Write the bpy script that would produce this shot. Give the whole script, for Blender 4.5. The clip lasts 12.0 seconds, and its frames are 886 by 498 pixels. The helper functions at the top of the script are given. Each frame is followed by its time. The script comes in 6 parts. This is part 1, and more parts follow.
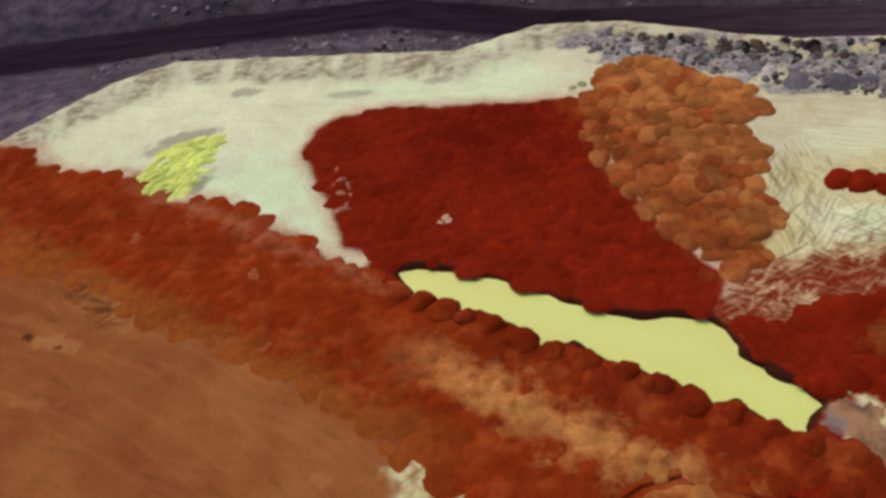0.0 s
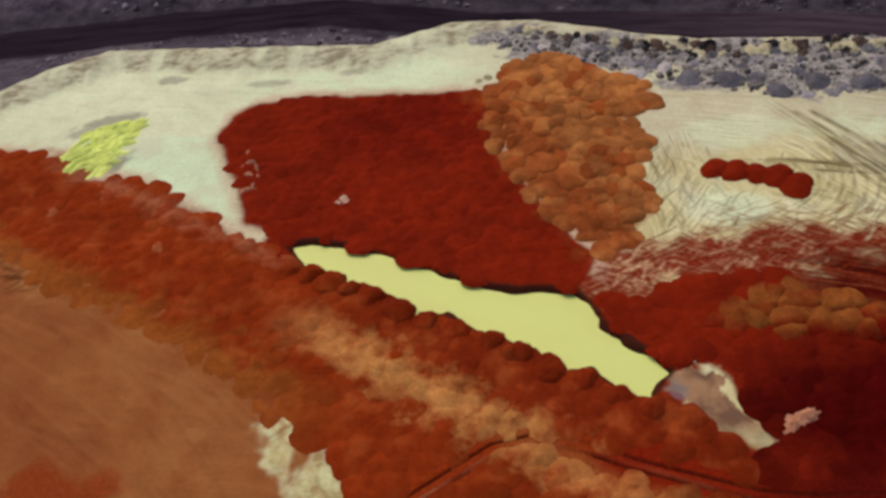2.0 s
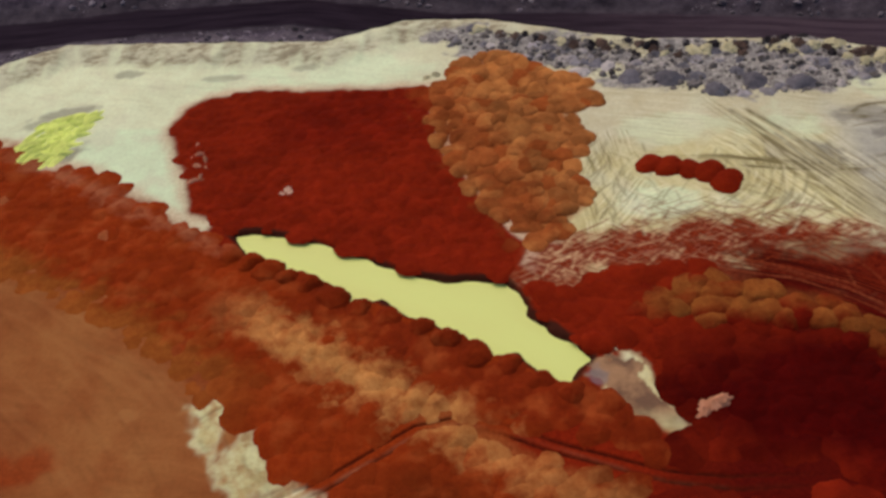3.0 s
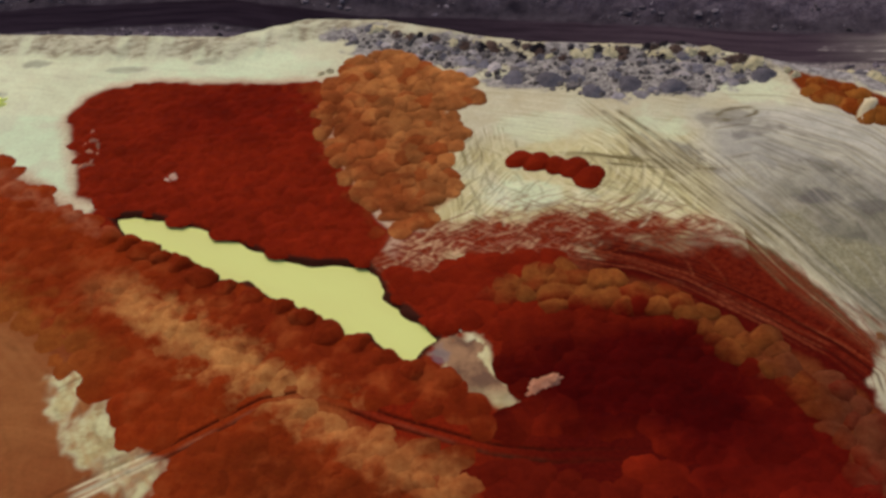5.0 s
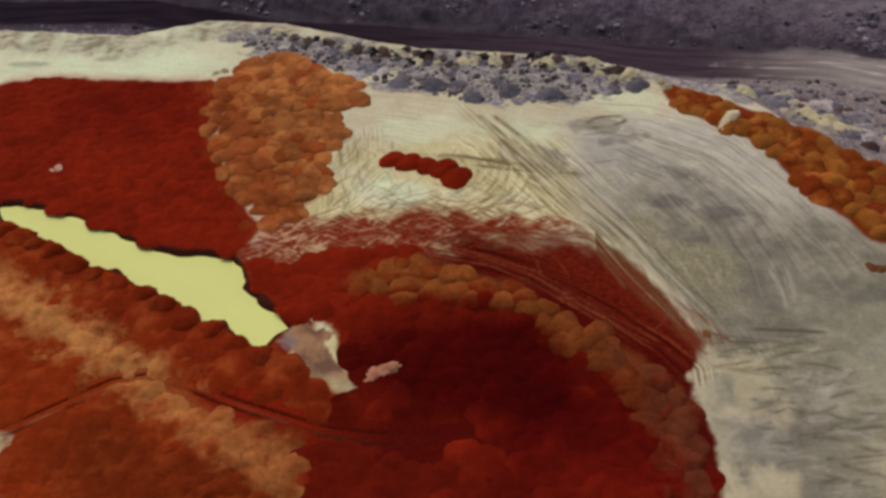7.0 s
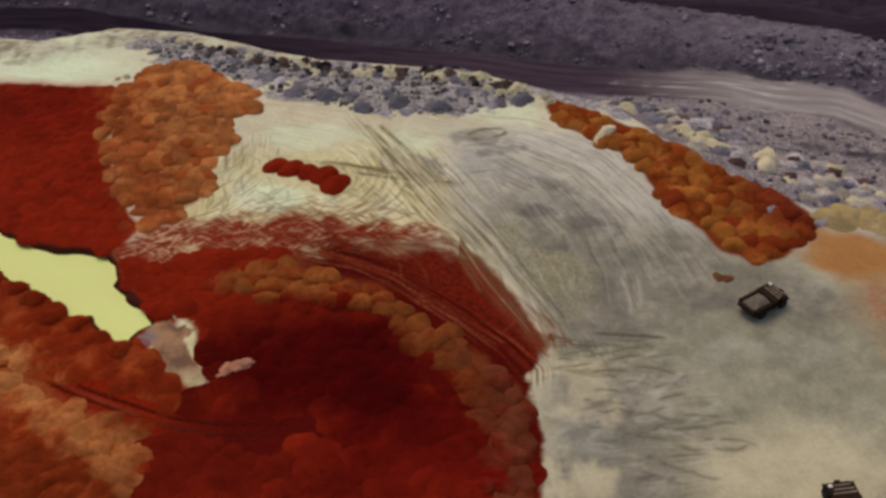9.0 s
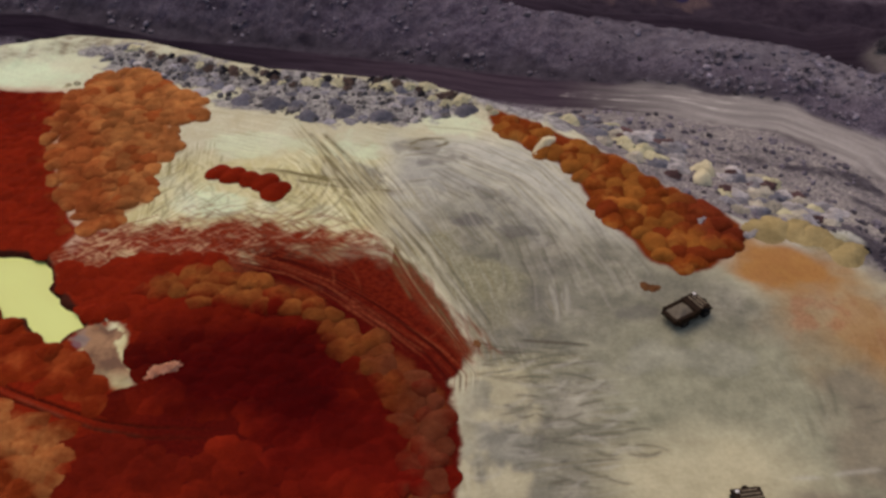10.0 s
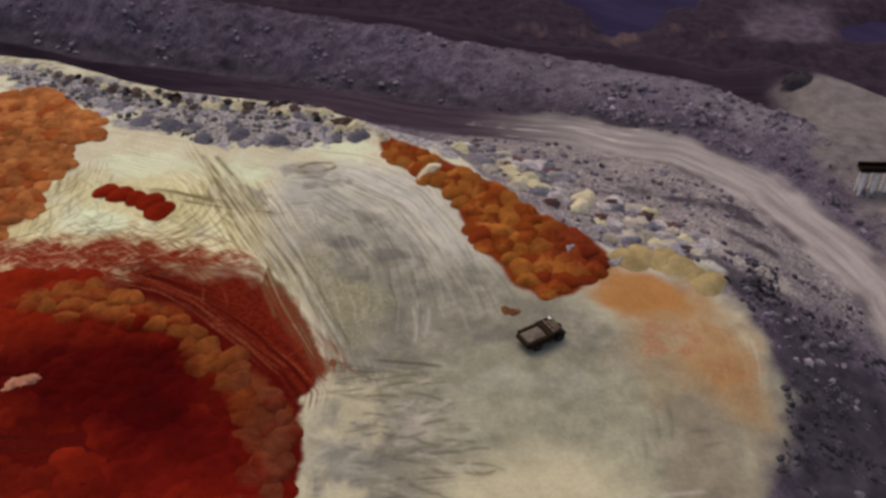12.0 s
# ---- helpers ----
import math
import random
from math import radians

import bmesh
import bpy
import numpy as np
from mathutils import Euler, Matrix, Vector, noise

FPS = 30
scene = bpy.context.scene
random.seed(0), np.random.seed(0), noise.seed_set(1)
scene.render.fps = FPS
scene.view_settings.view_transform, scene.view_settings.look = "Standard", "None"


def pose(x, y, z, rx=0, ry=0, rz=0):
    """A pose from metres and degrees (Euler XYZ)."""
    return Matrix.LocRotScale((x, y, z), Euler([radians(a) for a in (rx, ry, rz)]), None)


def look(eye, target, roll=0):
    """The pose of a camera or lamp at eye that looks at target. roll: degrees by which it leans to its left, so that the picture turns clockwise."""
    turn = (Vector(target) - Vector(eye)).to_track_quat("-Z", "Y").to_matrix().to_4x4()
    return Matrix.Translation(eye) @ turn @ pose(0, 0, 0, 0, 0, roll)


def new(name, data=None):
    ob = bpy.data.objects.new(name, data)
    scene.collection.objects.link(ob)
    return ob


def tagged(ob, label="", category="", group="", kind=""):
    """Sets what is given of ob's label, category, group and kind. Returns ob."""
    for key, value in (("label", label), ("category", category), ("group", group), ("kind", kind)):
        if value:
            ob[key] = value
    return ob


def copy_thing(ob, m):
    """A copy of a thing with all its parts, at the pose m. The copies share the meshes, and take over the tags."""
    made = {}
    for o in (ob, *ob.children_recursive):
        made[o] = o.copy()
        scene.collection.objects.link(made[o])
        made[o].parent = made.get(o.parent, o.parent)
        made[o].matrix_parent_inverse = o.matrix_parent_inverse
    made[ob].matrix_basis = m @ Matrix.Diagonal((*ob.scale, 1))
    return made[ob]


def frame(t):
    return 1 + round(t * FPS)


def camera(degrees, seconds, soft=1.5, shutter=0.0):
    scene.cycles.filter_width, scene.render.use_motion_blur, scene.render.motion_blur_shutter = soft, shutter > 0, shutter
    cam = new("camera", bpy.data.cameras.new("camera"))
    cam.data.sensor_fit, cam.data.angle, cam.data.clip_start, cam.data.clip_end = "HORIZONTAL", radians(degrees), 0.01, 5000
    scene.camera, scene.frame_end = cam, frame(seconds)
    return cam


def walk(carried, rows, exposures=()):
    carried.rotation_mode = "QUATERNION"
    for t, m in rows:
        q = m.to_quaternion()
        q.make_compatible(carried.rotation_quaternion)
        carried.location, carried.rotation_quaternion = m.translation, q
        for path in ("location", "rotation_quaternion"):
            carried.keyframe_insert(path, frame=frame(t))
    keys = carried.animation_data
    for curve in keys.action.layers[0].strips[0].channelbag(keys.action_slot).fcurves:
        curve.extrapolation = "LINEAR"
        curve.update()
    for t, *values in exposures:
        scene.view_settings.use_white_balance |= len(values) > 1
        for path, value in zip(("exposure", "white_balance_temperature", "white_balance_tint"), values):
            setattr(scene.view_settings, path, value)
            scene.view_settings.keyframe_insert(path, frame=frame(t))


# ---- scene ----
cam = camera(47.5, 12.0, soft=3.0)
PATH = [
    (0, (1.443, -1.921, 129.316), (1.247, -0.512, 127.91), -10.5),
    (0.5, (6.712, -5.01, 129.088), (6.508, -3.594, 127.69), -10.4),
    (1, (12.17, -8.093, 128.708), (11.966, -6.671, 127.316), -10.1),
    (1.5, (17.395, -10.807, 128.251), (17.188, -9.378, 126.867), -9.8),
    (2, (22.889, -13.604, 127.897), (22.687, -12.169, 126.519), -9.3),
    (2.5, (28.069, -16.006, 127.615), (27.87, -14.566, 126.242), -9.0),
    (3, (33.82, -18.579, 127.327), (33.629, -17.133, 125.958), -8.4),
    (5, (56.41, -26.868, 126.831), (56.251, -25.402, 125.479), -6.1),
    (5.5, (61.966, -28.564, 126.935), (61.814, -27.094, 125.587), -5.7),
    (6, (67.938, -30.396, 127.137), (67.798, -28.921, 125.794), -4.9),
    (6.5, (73.58, -32.064, 127.439), (73.447, -30.585, 126.1), -4.4),
    (7, (79.537, -33.7, 127.694), (79.416, -32.215, 126.36), -3.6),
    (9, (102.926, -39.299, 129.275), (102.833, -37.79, 127.966), -1.7),
    (9.5, (108.412, -40.39, 129.79), (108.326, -38.875, 128.488), -1.2),
    (10, (114.237, -41.491, 130.323), (114.163, -39.966, 129.031), -0.6),
    (10.5, (119.651, -42.478, 130.772), (119.584, -40.945, 129.489), -0.2),
    (11, (125.771, -43.507, 131.412), (125.714, -41.964, 130.14), 0.3),
    (11.5, (131.615, -44.271, 132.168), (131.561, -42.72, 130.905), 0.6),
    (12, (137.971, -44.868, 132.799), (137.922, -43.307, 131.549), 1.2),
]
walk(cam, [(t, look(eye, target, roll)) for t, eye, target, roll in PATH], [(0.0, 0.13, 7800, 15), (3.0, 0.04, 7900, 17), (6.0, -0.07, 7900, 18), (9.0, -0.06, 7750, 20), (10.5, 0.0, 7700, 20), (12.0, 0.10, 7650, 21)])

# world, sun and exposure
SUN_EL, SUN_ROT = 64.0, -35.0
world = bpy.data.worlds.new("sky")
world.use_nodes = True
scene.world = world
wn, wl = world.node_tree.nodes, world.node_tree.links
sky = wn.new("ShaderNodeTexSky")
sky.sky_type, sky.sun_disc = "NISHITA", False
sky.sun_elevation, sky.sun_rotation = radians(SUN_EL), radians(SUN_ROT)
sky.dust_density = 3.0
wl.new(sky.outputs[0], wn["Background"].inputs["Color"])
wn["Background"].inputs["Strength"].default_value = 0.15
sun_data = bpy.data.lights.new("sun", "SUN")
sun_data.energy, sun_data.angle, sun_data.color = 0.75, radians(40.0), (1.0, 0.90, 0.76)
sun = new("sun", sun_data)
sun.matrix_world = look((400 * math.sin(radians(SUN_ROT)) * math.cos(radians(SUN_EL)), 400 * math.cos(radians(SUN_ROT)) * math.cos(radians(SUN_EL)), 400 * math.sin(radians(SUN_EL))), (0, 0, 0))


# ---- plan of the dump, in metres ----
RIM = [(-260, -300), (-215, 80), (-150, 150), (-117, 173), (-95, 190), (-81, 196.4), (-61.8, 195), (-15, 189), (4.5, 196), (24, 195), (44, 187),
       (60, 181.5), (96, 177), (115, 168.5), (131.7, 161.6), (140, 149), (154, 134.4), (168, 123.5), (188.5, 119.5), (194, 104), (196.7, 90),
       (194.6, 76), (188.6, 61), (172, 20), (140, -300)]
ROAD = [(-260, 220, -16), (-146, 236, -18), (-114, 240, -20), (-82, 246, -22), (-35, 254, -27), (9, 242, -29), (62, 234, -29), (105, 222, -27), (131, 211, -23.5),
        (165, 203, -20.5), (195, 191.5, -19), (213, 174, -17.5), (224, 152, -16.5), (233, 131, -15.5), (240, 60, -14), (236, -300, -10)]
POND = [(-26, 124), (-20.1, 124.2), (-15, 122.6), (-7.2, 119.3), (-1.9, 116), (5.6, 112.4), (11.6, 109.8), (17.3, 108.1), (22.7, 108), (27.2, 107.1), (29.7, 103.7),
        (31.2, 99.2), (35.7, 94.8), (38.9, 92), (41.1, 88.5), (39.4, 86.4), (37.2, 83.5), (33.6, 85.5), (29.1, 90.3), (24, 90.8), (17, 96.9), (8.9, 101.2), (5.1, 104.3),
        (-0.7, 103.7), (-3.4, 108.1), (-9.2, 111.5), (-16.4, 115), (-21.4, 118.6)]
RED_A = [(-35, 130.2), (-46.7, 159.4), (-44.2, 166.1), (-38.6, 170.4), (-28, 172), (-5.6, 169.6), (14, 168.8), (12.8, 158.6), (15.6, 143.6), (20.3, 135.5), (25, 126.1),
         (31.7, 115.5), (29.6, 104.9), (24, 107.6), (17.5, 107.9), (5.8, 112.2), (-7, 119), (-14.8, 122.3), (-25.9, 124.3)]
OCHRE_B = [(14, 168.8), (17.8, 175.8), (25.5, 180.9), (34.1, 174.4), (46.4, 165.2), (47.9, 158.3), (41.5, 154.8), (44.6, 146.8), (41, 136.2), (43.2, 126.9), (38, 119.4),
           (34, 114.6), (25, 126.1), (15.6, 143.6), (12.8, 158.6)]
RED_C = [(31.3, 104.8), (41.2, 107.8), (66.9, 108.7), (84.2, 114.7), (96.9, 112.8), (105.7, 100.2), (112, 86.2), (109.7, 77.5), (111.2, 66), (111.5, 48), (105, 37), (93, 31), (79, 34), (66, 28), (53, 31), (41, 27), (32, 33), (25, 46), (20, 62),
         (28, 75), (40, 79), (53.5, 72), (55.2, 74.4), (51.6, 80.6), (50.2, 86), (47, 89), (41.2, 90.4), (32.3, 98.7)]
RED_D = [(-150, 160), (-116.4, 170.9), (-107.9, 169), (-99, 160.7), (-80.6, 157.2), (-77.9, 150.7), (-60.4, 145.8), (-47.7, 136.1), (-35.9, 127.2), (-25, 118.9), (-8.9, 110.9),
         (-0.5, 103.1), (9.1, 100.7), (20.7, 93.5), (29.3, 89.8), (37.3, 83.1), (46.5, 78.5), (53.1, 73.1), (40, 60), (20, 20), (0, 20), (-4.5, 65.7), (-12.8, 76.4), (-25.2, 83.7),
         (-44, 101), (-65.2, 112.5), (-84.8, 127), (-103.7, 132.9), (-150, 140)]
OCHRE_BAND = [(-26.1, 105.1), (-12.4, 102.7), (-3.6, 94.3), (10, 91), (19.2, 79), (28.8, 70.2), (41.9, 65), (48.3, 57.7), (47, 30), (30, 30), (26.2, 63.2), (17.4, 73.8),
              (8.4, 81.8), (-7.5, 94.6)]
OCHRE_E = [(48.7, 98.8), (53.7, 102.9), (61.9, 104.8), (70, 103.3), (82.7, 98.9), (88.5, 91.1), (96.1, 85.7), (104.6, 78.2), (108.5, 75), (109.8, 61), (109, 30), (100.3, 30),
           (103.3, 65.4), (97, 73), (91.7, 80.9), (86, 86), (79.2, 93.5), (65.6, 94), (55.7, 96.4)]
CREAM_M = [(-25.3, 81.6), (-19.2, 82.7), (-12.8, 75.2), (-6.6, 65.9), (0.6, 64.7), (0.4, 57.4), (-5.1, 56.5), (-16.8, 67.2)]
WEDGE = [(39.9, 84.6), (42.0, 87.0), (44.8, 88), (48.2, 87.2), (49.6, 83.6), (50.6, 79.8), (52.6, 76.4), (54.9, 74.3), (53.6, 73.1), (50.9, 75.4), (47.7, 77.6), (44.4, 80.8), (41.9, 82.6)]
SULPHUR = [(-80.8, 158.2), (-77.4, 165.1), (-71.6, 167.5), (-65.2, 167.1), (-64.8, 161.4), (-68.6, 158.2), (-68.5, 151.1), (-72.9, 149.5), (-78.4, 151.6)]
MIX = [(30.7, 104.6), (34.2, 113), (42.6, 117.5), (60, 118.3), (81.4, 117.2), (94.5, 112.6), (80.8, 110.9), (68.2, 109.1), (54.6, 108.2), (43.1, 107.9), (37.9, 105.8)]
ORANGE_F = [(115.2, 165.5), (126.3, 159.1), (133.7, 153.3), (147.7, 142.5), (153.9, 134.4), (162.6, 129.6), (168, 122.2), (167.5, 116.8), (159.7, 108.1), (152.9, 106.3),
            (148.1, 110.3), (139.6, 123.4), (132.8, 141.2), (124.4, 147.5), (116.3, 156.5)]
GREY_G = [(10, 188), (21, 191.2), (32.1, 187.4), (47.3, 183.3), (60.7, 179.9), (73.9, 178.2), (95.9, 176.6), (114, 166), (107.6, 160.5), (92.4, 156.8), (72.9, 158.2), (56.7, 164.4),
          (42.3, 171.4), (31.3, 177)]
GREY_PLAIN = [(93.1, 139.3), (104.2, 143.8), (120.3, 137.7), (136, 127), (148, 112), (166, 104), (190, 76), (190, 20), (112, 20), (113.5, 83.5), (109, 98), (101, 116)]
STAIN_J = [(161.3, 108.5), (167.6, 116.9), (181.3, 115), (190.3, 106.9), (194.4, 94.3), (191.4, 74.6), (186.2, 78.2), (176.8, 81.7), (170.6, 89.9), (167.5, 102.1)]
SLURRY = [(-65.9, 156.9), (-63, 161.1), (-47, 160), (-44.2, 153.9), (-40.2, 144.8), (-36.1, 136.2), (-37.4, 131.8), (-43.2, 135.6), (-50.1, 138), (-57.8, 143.8), (-64.5, 148.9)]
Q_FLAT = [(66.2, 109.2), (70.5, 112.9), (91.4, 113.1), (99.6, 106.2), (107.7, 93.1), (114.2, 85.2), (109.9, 78.6), (97.8, 90.6), (84.8, 100.7)]
BROWN = [(-400, -300), (-400, 170), (-150, 165), (-116, 168), (-84, 152), (-65, 128), (-40, 112), (-22, 97), (-8, 82), (-2, 66), (20, 20), (30, -300)]
INNER_F = [(80, 165), (100, 156), (116, 150), (128, 139), (137, 122), (146, 106), (150, 96)]
TRACK_M = [(-30, 48), (-13.9, 58.6), (-0.6, 65.8), (13.1, 75.2), (19.5, 76.6), (26.3, 74.9), (34.2, 71.2), (50.6, 65.4), (59.3, 63.9), (72.2, 64)]
TRACK_Q = [(60, 112), (66.2, 110), (76.3, 106.5), (84.9, 101.7), (98, 91.5), (105.8, 84.2), (110.7, 78)]
TRACK_O = [(70, 161), (73.9, 154.3), (86.3, 133.5), (97, 115.7), (104.4, 100.2), (114.2, 85.2)]
TRACK_O2 = [(54.4, 139.2), (71.8, 137.2), (86.3, 133.5), (99.4, 130.9)]


# ---- arithmetic on arrays ----
def smooth(a, b, x):
    t = np.clip((x - a) / (b - a), 0, 1)
    return t * t * (3 - 2 * t)


def hashed(i, j, seed):
    n = (i.astype(np.int64) * 374761393 + j.astype(np.int64) * 668265263 + seed * 974634541) & 0x7FFFFFFF
    n = ((n ^ (n >> 13)) * 1274126177) & 0x7FFFFFFF
    n = ((n ^ (n >> 16)) * 668265263) & 0x7FFFFFFF
    return ((n ^ (n >> 15)) & 0xFFFF) / 65535.0


def value_noise(x, y, seed=0):
    i, j = np.floor(x), np.floor(y)
    u, v = x - i, y - j
    u, v = u * u * (3 - 2 * u), v * v * (3 - 2 * v)
    a, b = hashed(i, j, seed), hashed(i + 1, j, seed)
    c, d = hashed(i, j + 1, seed), hashed(i + 1, j + 1, seed)
    return (a * (1 - u) + b * u) * (1 - v) + (c * (1 - u) + d * u) * v * 1.0


def fbm(x, y, size, octaves=4, seed=0):
    """Noise between -1 and 1, with its largest lumps that many metres across."""
    total, weight, f = 0.0, 0.0, 1.0 / size
    for k in range(octaves):
        w = 0.5 ** k
        total = total + w * (value_noise(x * f + 17.3 * k, y * f - 9.1 * k, seed + k) * 2 - 1)
        weight += w
        f *= 2.03
    return total / weight


def line_distance(x, y, line):
    """Distance to an open line, and how far along it, in metres, the nearest point lies."""
    best, along, run = np.full(x.shape, 1e9), np.zeros(x.shape), 0.0
    for (ax, ay), (bx, by) in zip(line[:-1], line[1:]):
        dx, dy = bx - ax, by - ay
        ll = dx * dx + dy * dy
        t = np.clip(((x - ax) * dx + (y - ay) * dy) / ll, 0, 1)
        d = np.hypot(x - ax - t * dx, y - ay - t * dy)
        near = d < best
        best = np.where(near, d, best)
        along = np.where(near, run + t * math.sqrt(ll), along)
        run += math.sqrt(ll)
    return best, along


def inside(x, y, area):
    """Signed distance to the outline of an area, positive inside."""
    d, _ = line_distance(x, y, list(area) + [area[0]])
    odd = np.zeros(x.shape, bool)
    for (ax, ay), (bx, by) in zip(area, list(area[1:]) + [area[0]]):
        if ay != by:
            cross = ((ay > y) != (by > y)) & (x < (bx - ax) * (y - ay) / (by - ay) + ax)
            odd ^= cross
    return np.where(odd, d, -d)


def area_mask(x, y, area, soft, rough=0.0, size=6.0, seed=0):
    xs, ys = [p[0] for p in area], [p[1] for p in area]
    m = 4 * soft + 4 * rough + 1
    near = (x > min(xs) - m) & (x < max(xs) + m) & (y > min(ys) - m) & (y < max(ys) + m)
    out = np.zeros(x.shape)
    d = inside(x[near], y[near], area)
    if rough:
        d = d + rough * fbm(x[near], y[near], size, 4, seed)
    out[near] = smooth(-soft, soft, d)
    return out


ROAD_XY = [(a, b) for a, b, c in ROAD]
ROAD_RUN = np.concatenate([[0], np.cumsum([math.dist(p, q) for p, q in zip(ROAD_XY[:-1], ROAD_XY[1:])])])
PIT_SIDE = [(-3000, 210), (-260, 220)] + ROAD_XY[1:-1] + [(236, -300), (236, -3000), (4000, -3000), (4000, 4000), (-3000, 4000)]


def heights(x, y, fine=True):
    """The ground's height, and the masks of what it is made of."""
    rim = inside(x, y, RIM)
    road_d, run = line_distance(x, y, ROAD_XY)
    road_z = np.interp(run, ROAD_RUN, [c for a, b, c in ROAD])
    beyond = inside(x, y, PIT_SIDE) > 0
    # plateau, with a low bank along its rim
    z = 0.25 * fbm(x, y, 30, 3, 3) + 0.06 * fbm(x, y, 2.5, 3, 5)
    west = smooth(40, 0, x) * smooth(-140, -100, x)
    fold = value_noise(x / 3.2, 0 * x, 8) + 0.6 * value_noise(x / 1.6, y / 6, 9) - 0.8
    z = z + west * 1.9 * smooth(10.5, 1.5, rim + 2.6 * fold + 1.5 * fbm(x, y, 14, 3, 10)) * smooth(-1.5, 1.5, rim) * (1 + 0.2 * fold)
    z = z + smooth(20, 40, x) * smooth(120, 108, x) * 0.7 * np.exp(-((rim - 1.5) / 2.0) ** 2) * (1 + 0.7 * fbm(x, y, 5, 3, 9))
    pond = inside(x, y, POND)
    z = z - 1.9 * smooth(-1.3, 0.9, pond + 1.3 * fbm(x, y, 5, 3, 4))
    # slope from the rim down to the haul road
    out = np.maximum(-rim, 0)
    to_road = np.maximum(road_d - 7.5, 0)
    t = np.where(rim < 0, out / (out + to_road + 1e-6), 0)
    steep = 1.0 + 1.1 * smooth(20, 60, x) * smooth(150, 110, x) + 0.5 * smooth(20, -20, x) * smooth(-120, -60, x)
    slope = road_z * (1 - (1 - t) ** steep)
    lumps = smooth(0, 6, out) * smooth(0, 5, to_road)
    slope = slope + lumps * (1.1 * fbm(x, y, 12, 4, 11) + 0.5 * np.abs(fbm(x, y, 4, 3, 12)))
    # rubble bank beyond the road, a lower road, then the pit
    crest = np.interp(run, [0, 150, 330, 520, 640, 900], [-10, -12, -18.5, -18.0, -13.0, -8.0])
    s = road_d
    bank = road_z + (np.maximum(crest, road_z + 0.8) - road_z) * smooth(8, 33, s + 2 * fbm(x, y, 14, 3, 13))
    bank = bank + smooth(9, 14, s) * (1.6 * fbm(x, y, 10, 4, 14) + 1.3 * np.abs(fbm(x, y, 4.5, 3, 15)))
    low = np.interp(x, [150, 222, 246], [-34, -31, -20]) + 0.3 * fbm(x, y, 20, 3, 16)
    bank = bank + (low - bank) * smooth(37, 54, s + 2.5 * fbm(x, y, 25, 3, 17))
    pit = -54 + 3 * fbm(x, y, 60, 4, 18) + 3.2 * fbm(x, y, 13, 4, 181)
    pit = pit - 12 * np.exp(-((x - 208) / 29) ** 2 - ((y - 389) / 38) ** 2) - 12 * np.exp(-((x - 316) / 24) ** 2 - ((y - 350) / 9) ** 2)
    bank = bank + (pit - bank) * smooth(72, 112, s + 8 * fbm(x, y, 40, 3, 19))
    z = np.where(rim >= 0, z, np.where(beyond, bank, slope))
    z = np.where((rim < 0) & (road_d < 8), road_z + 0.12 * fbm(x, y, 8, 3, 20), z)
    return z, rim, road_d, beyond, pond


def ground_height(x, y):
    return float(heights(np.array([x], float), np.array([y], float))[0][0])


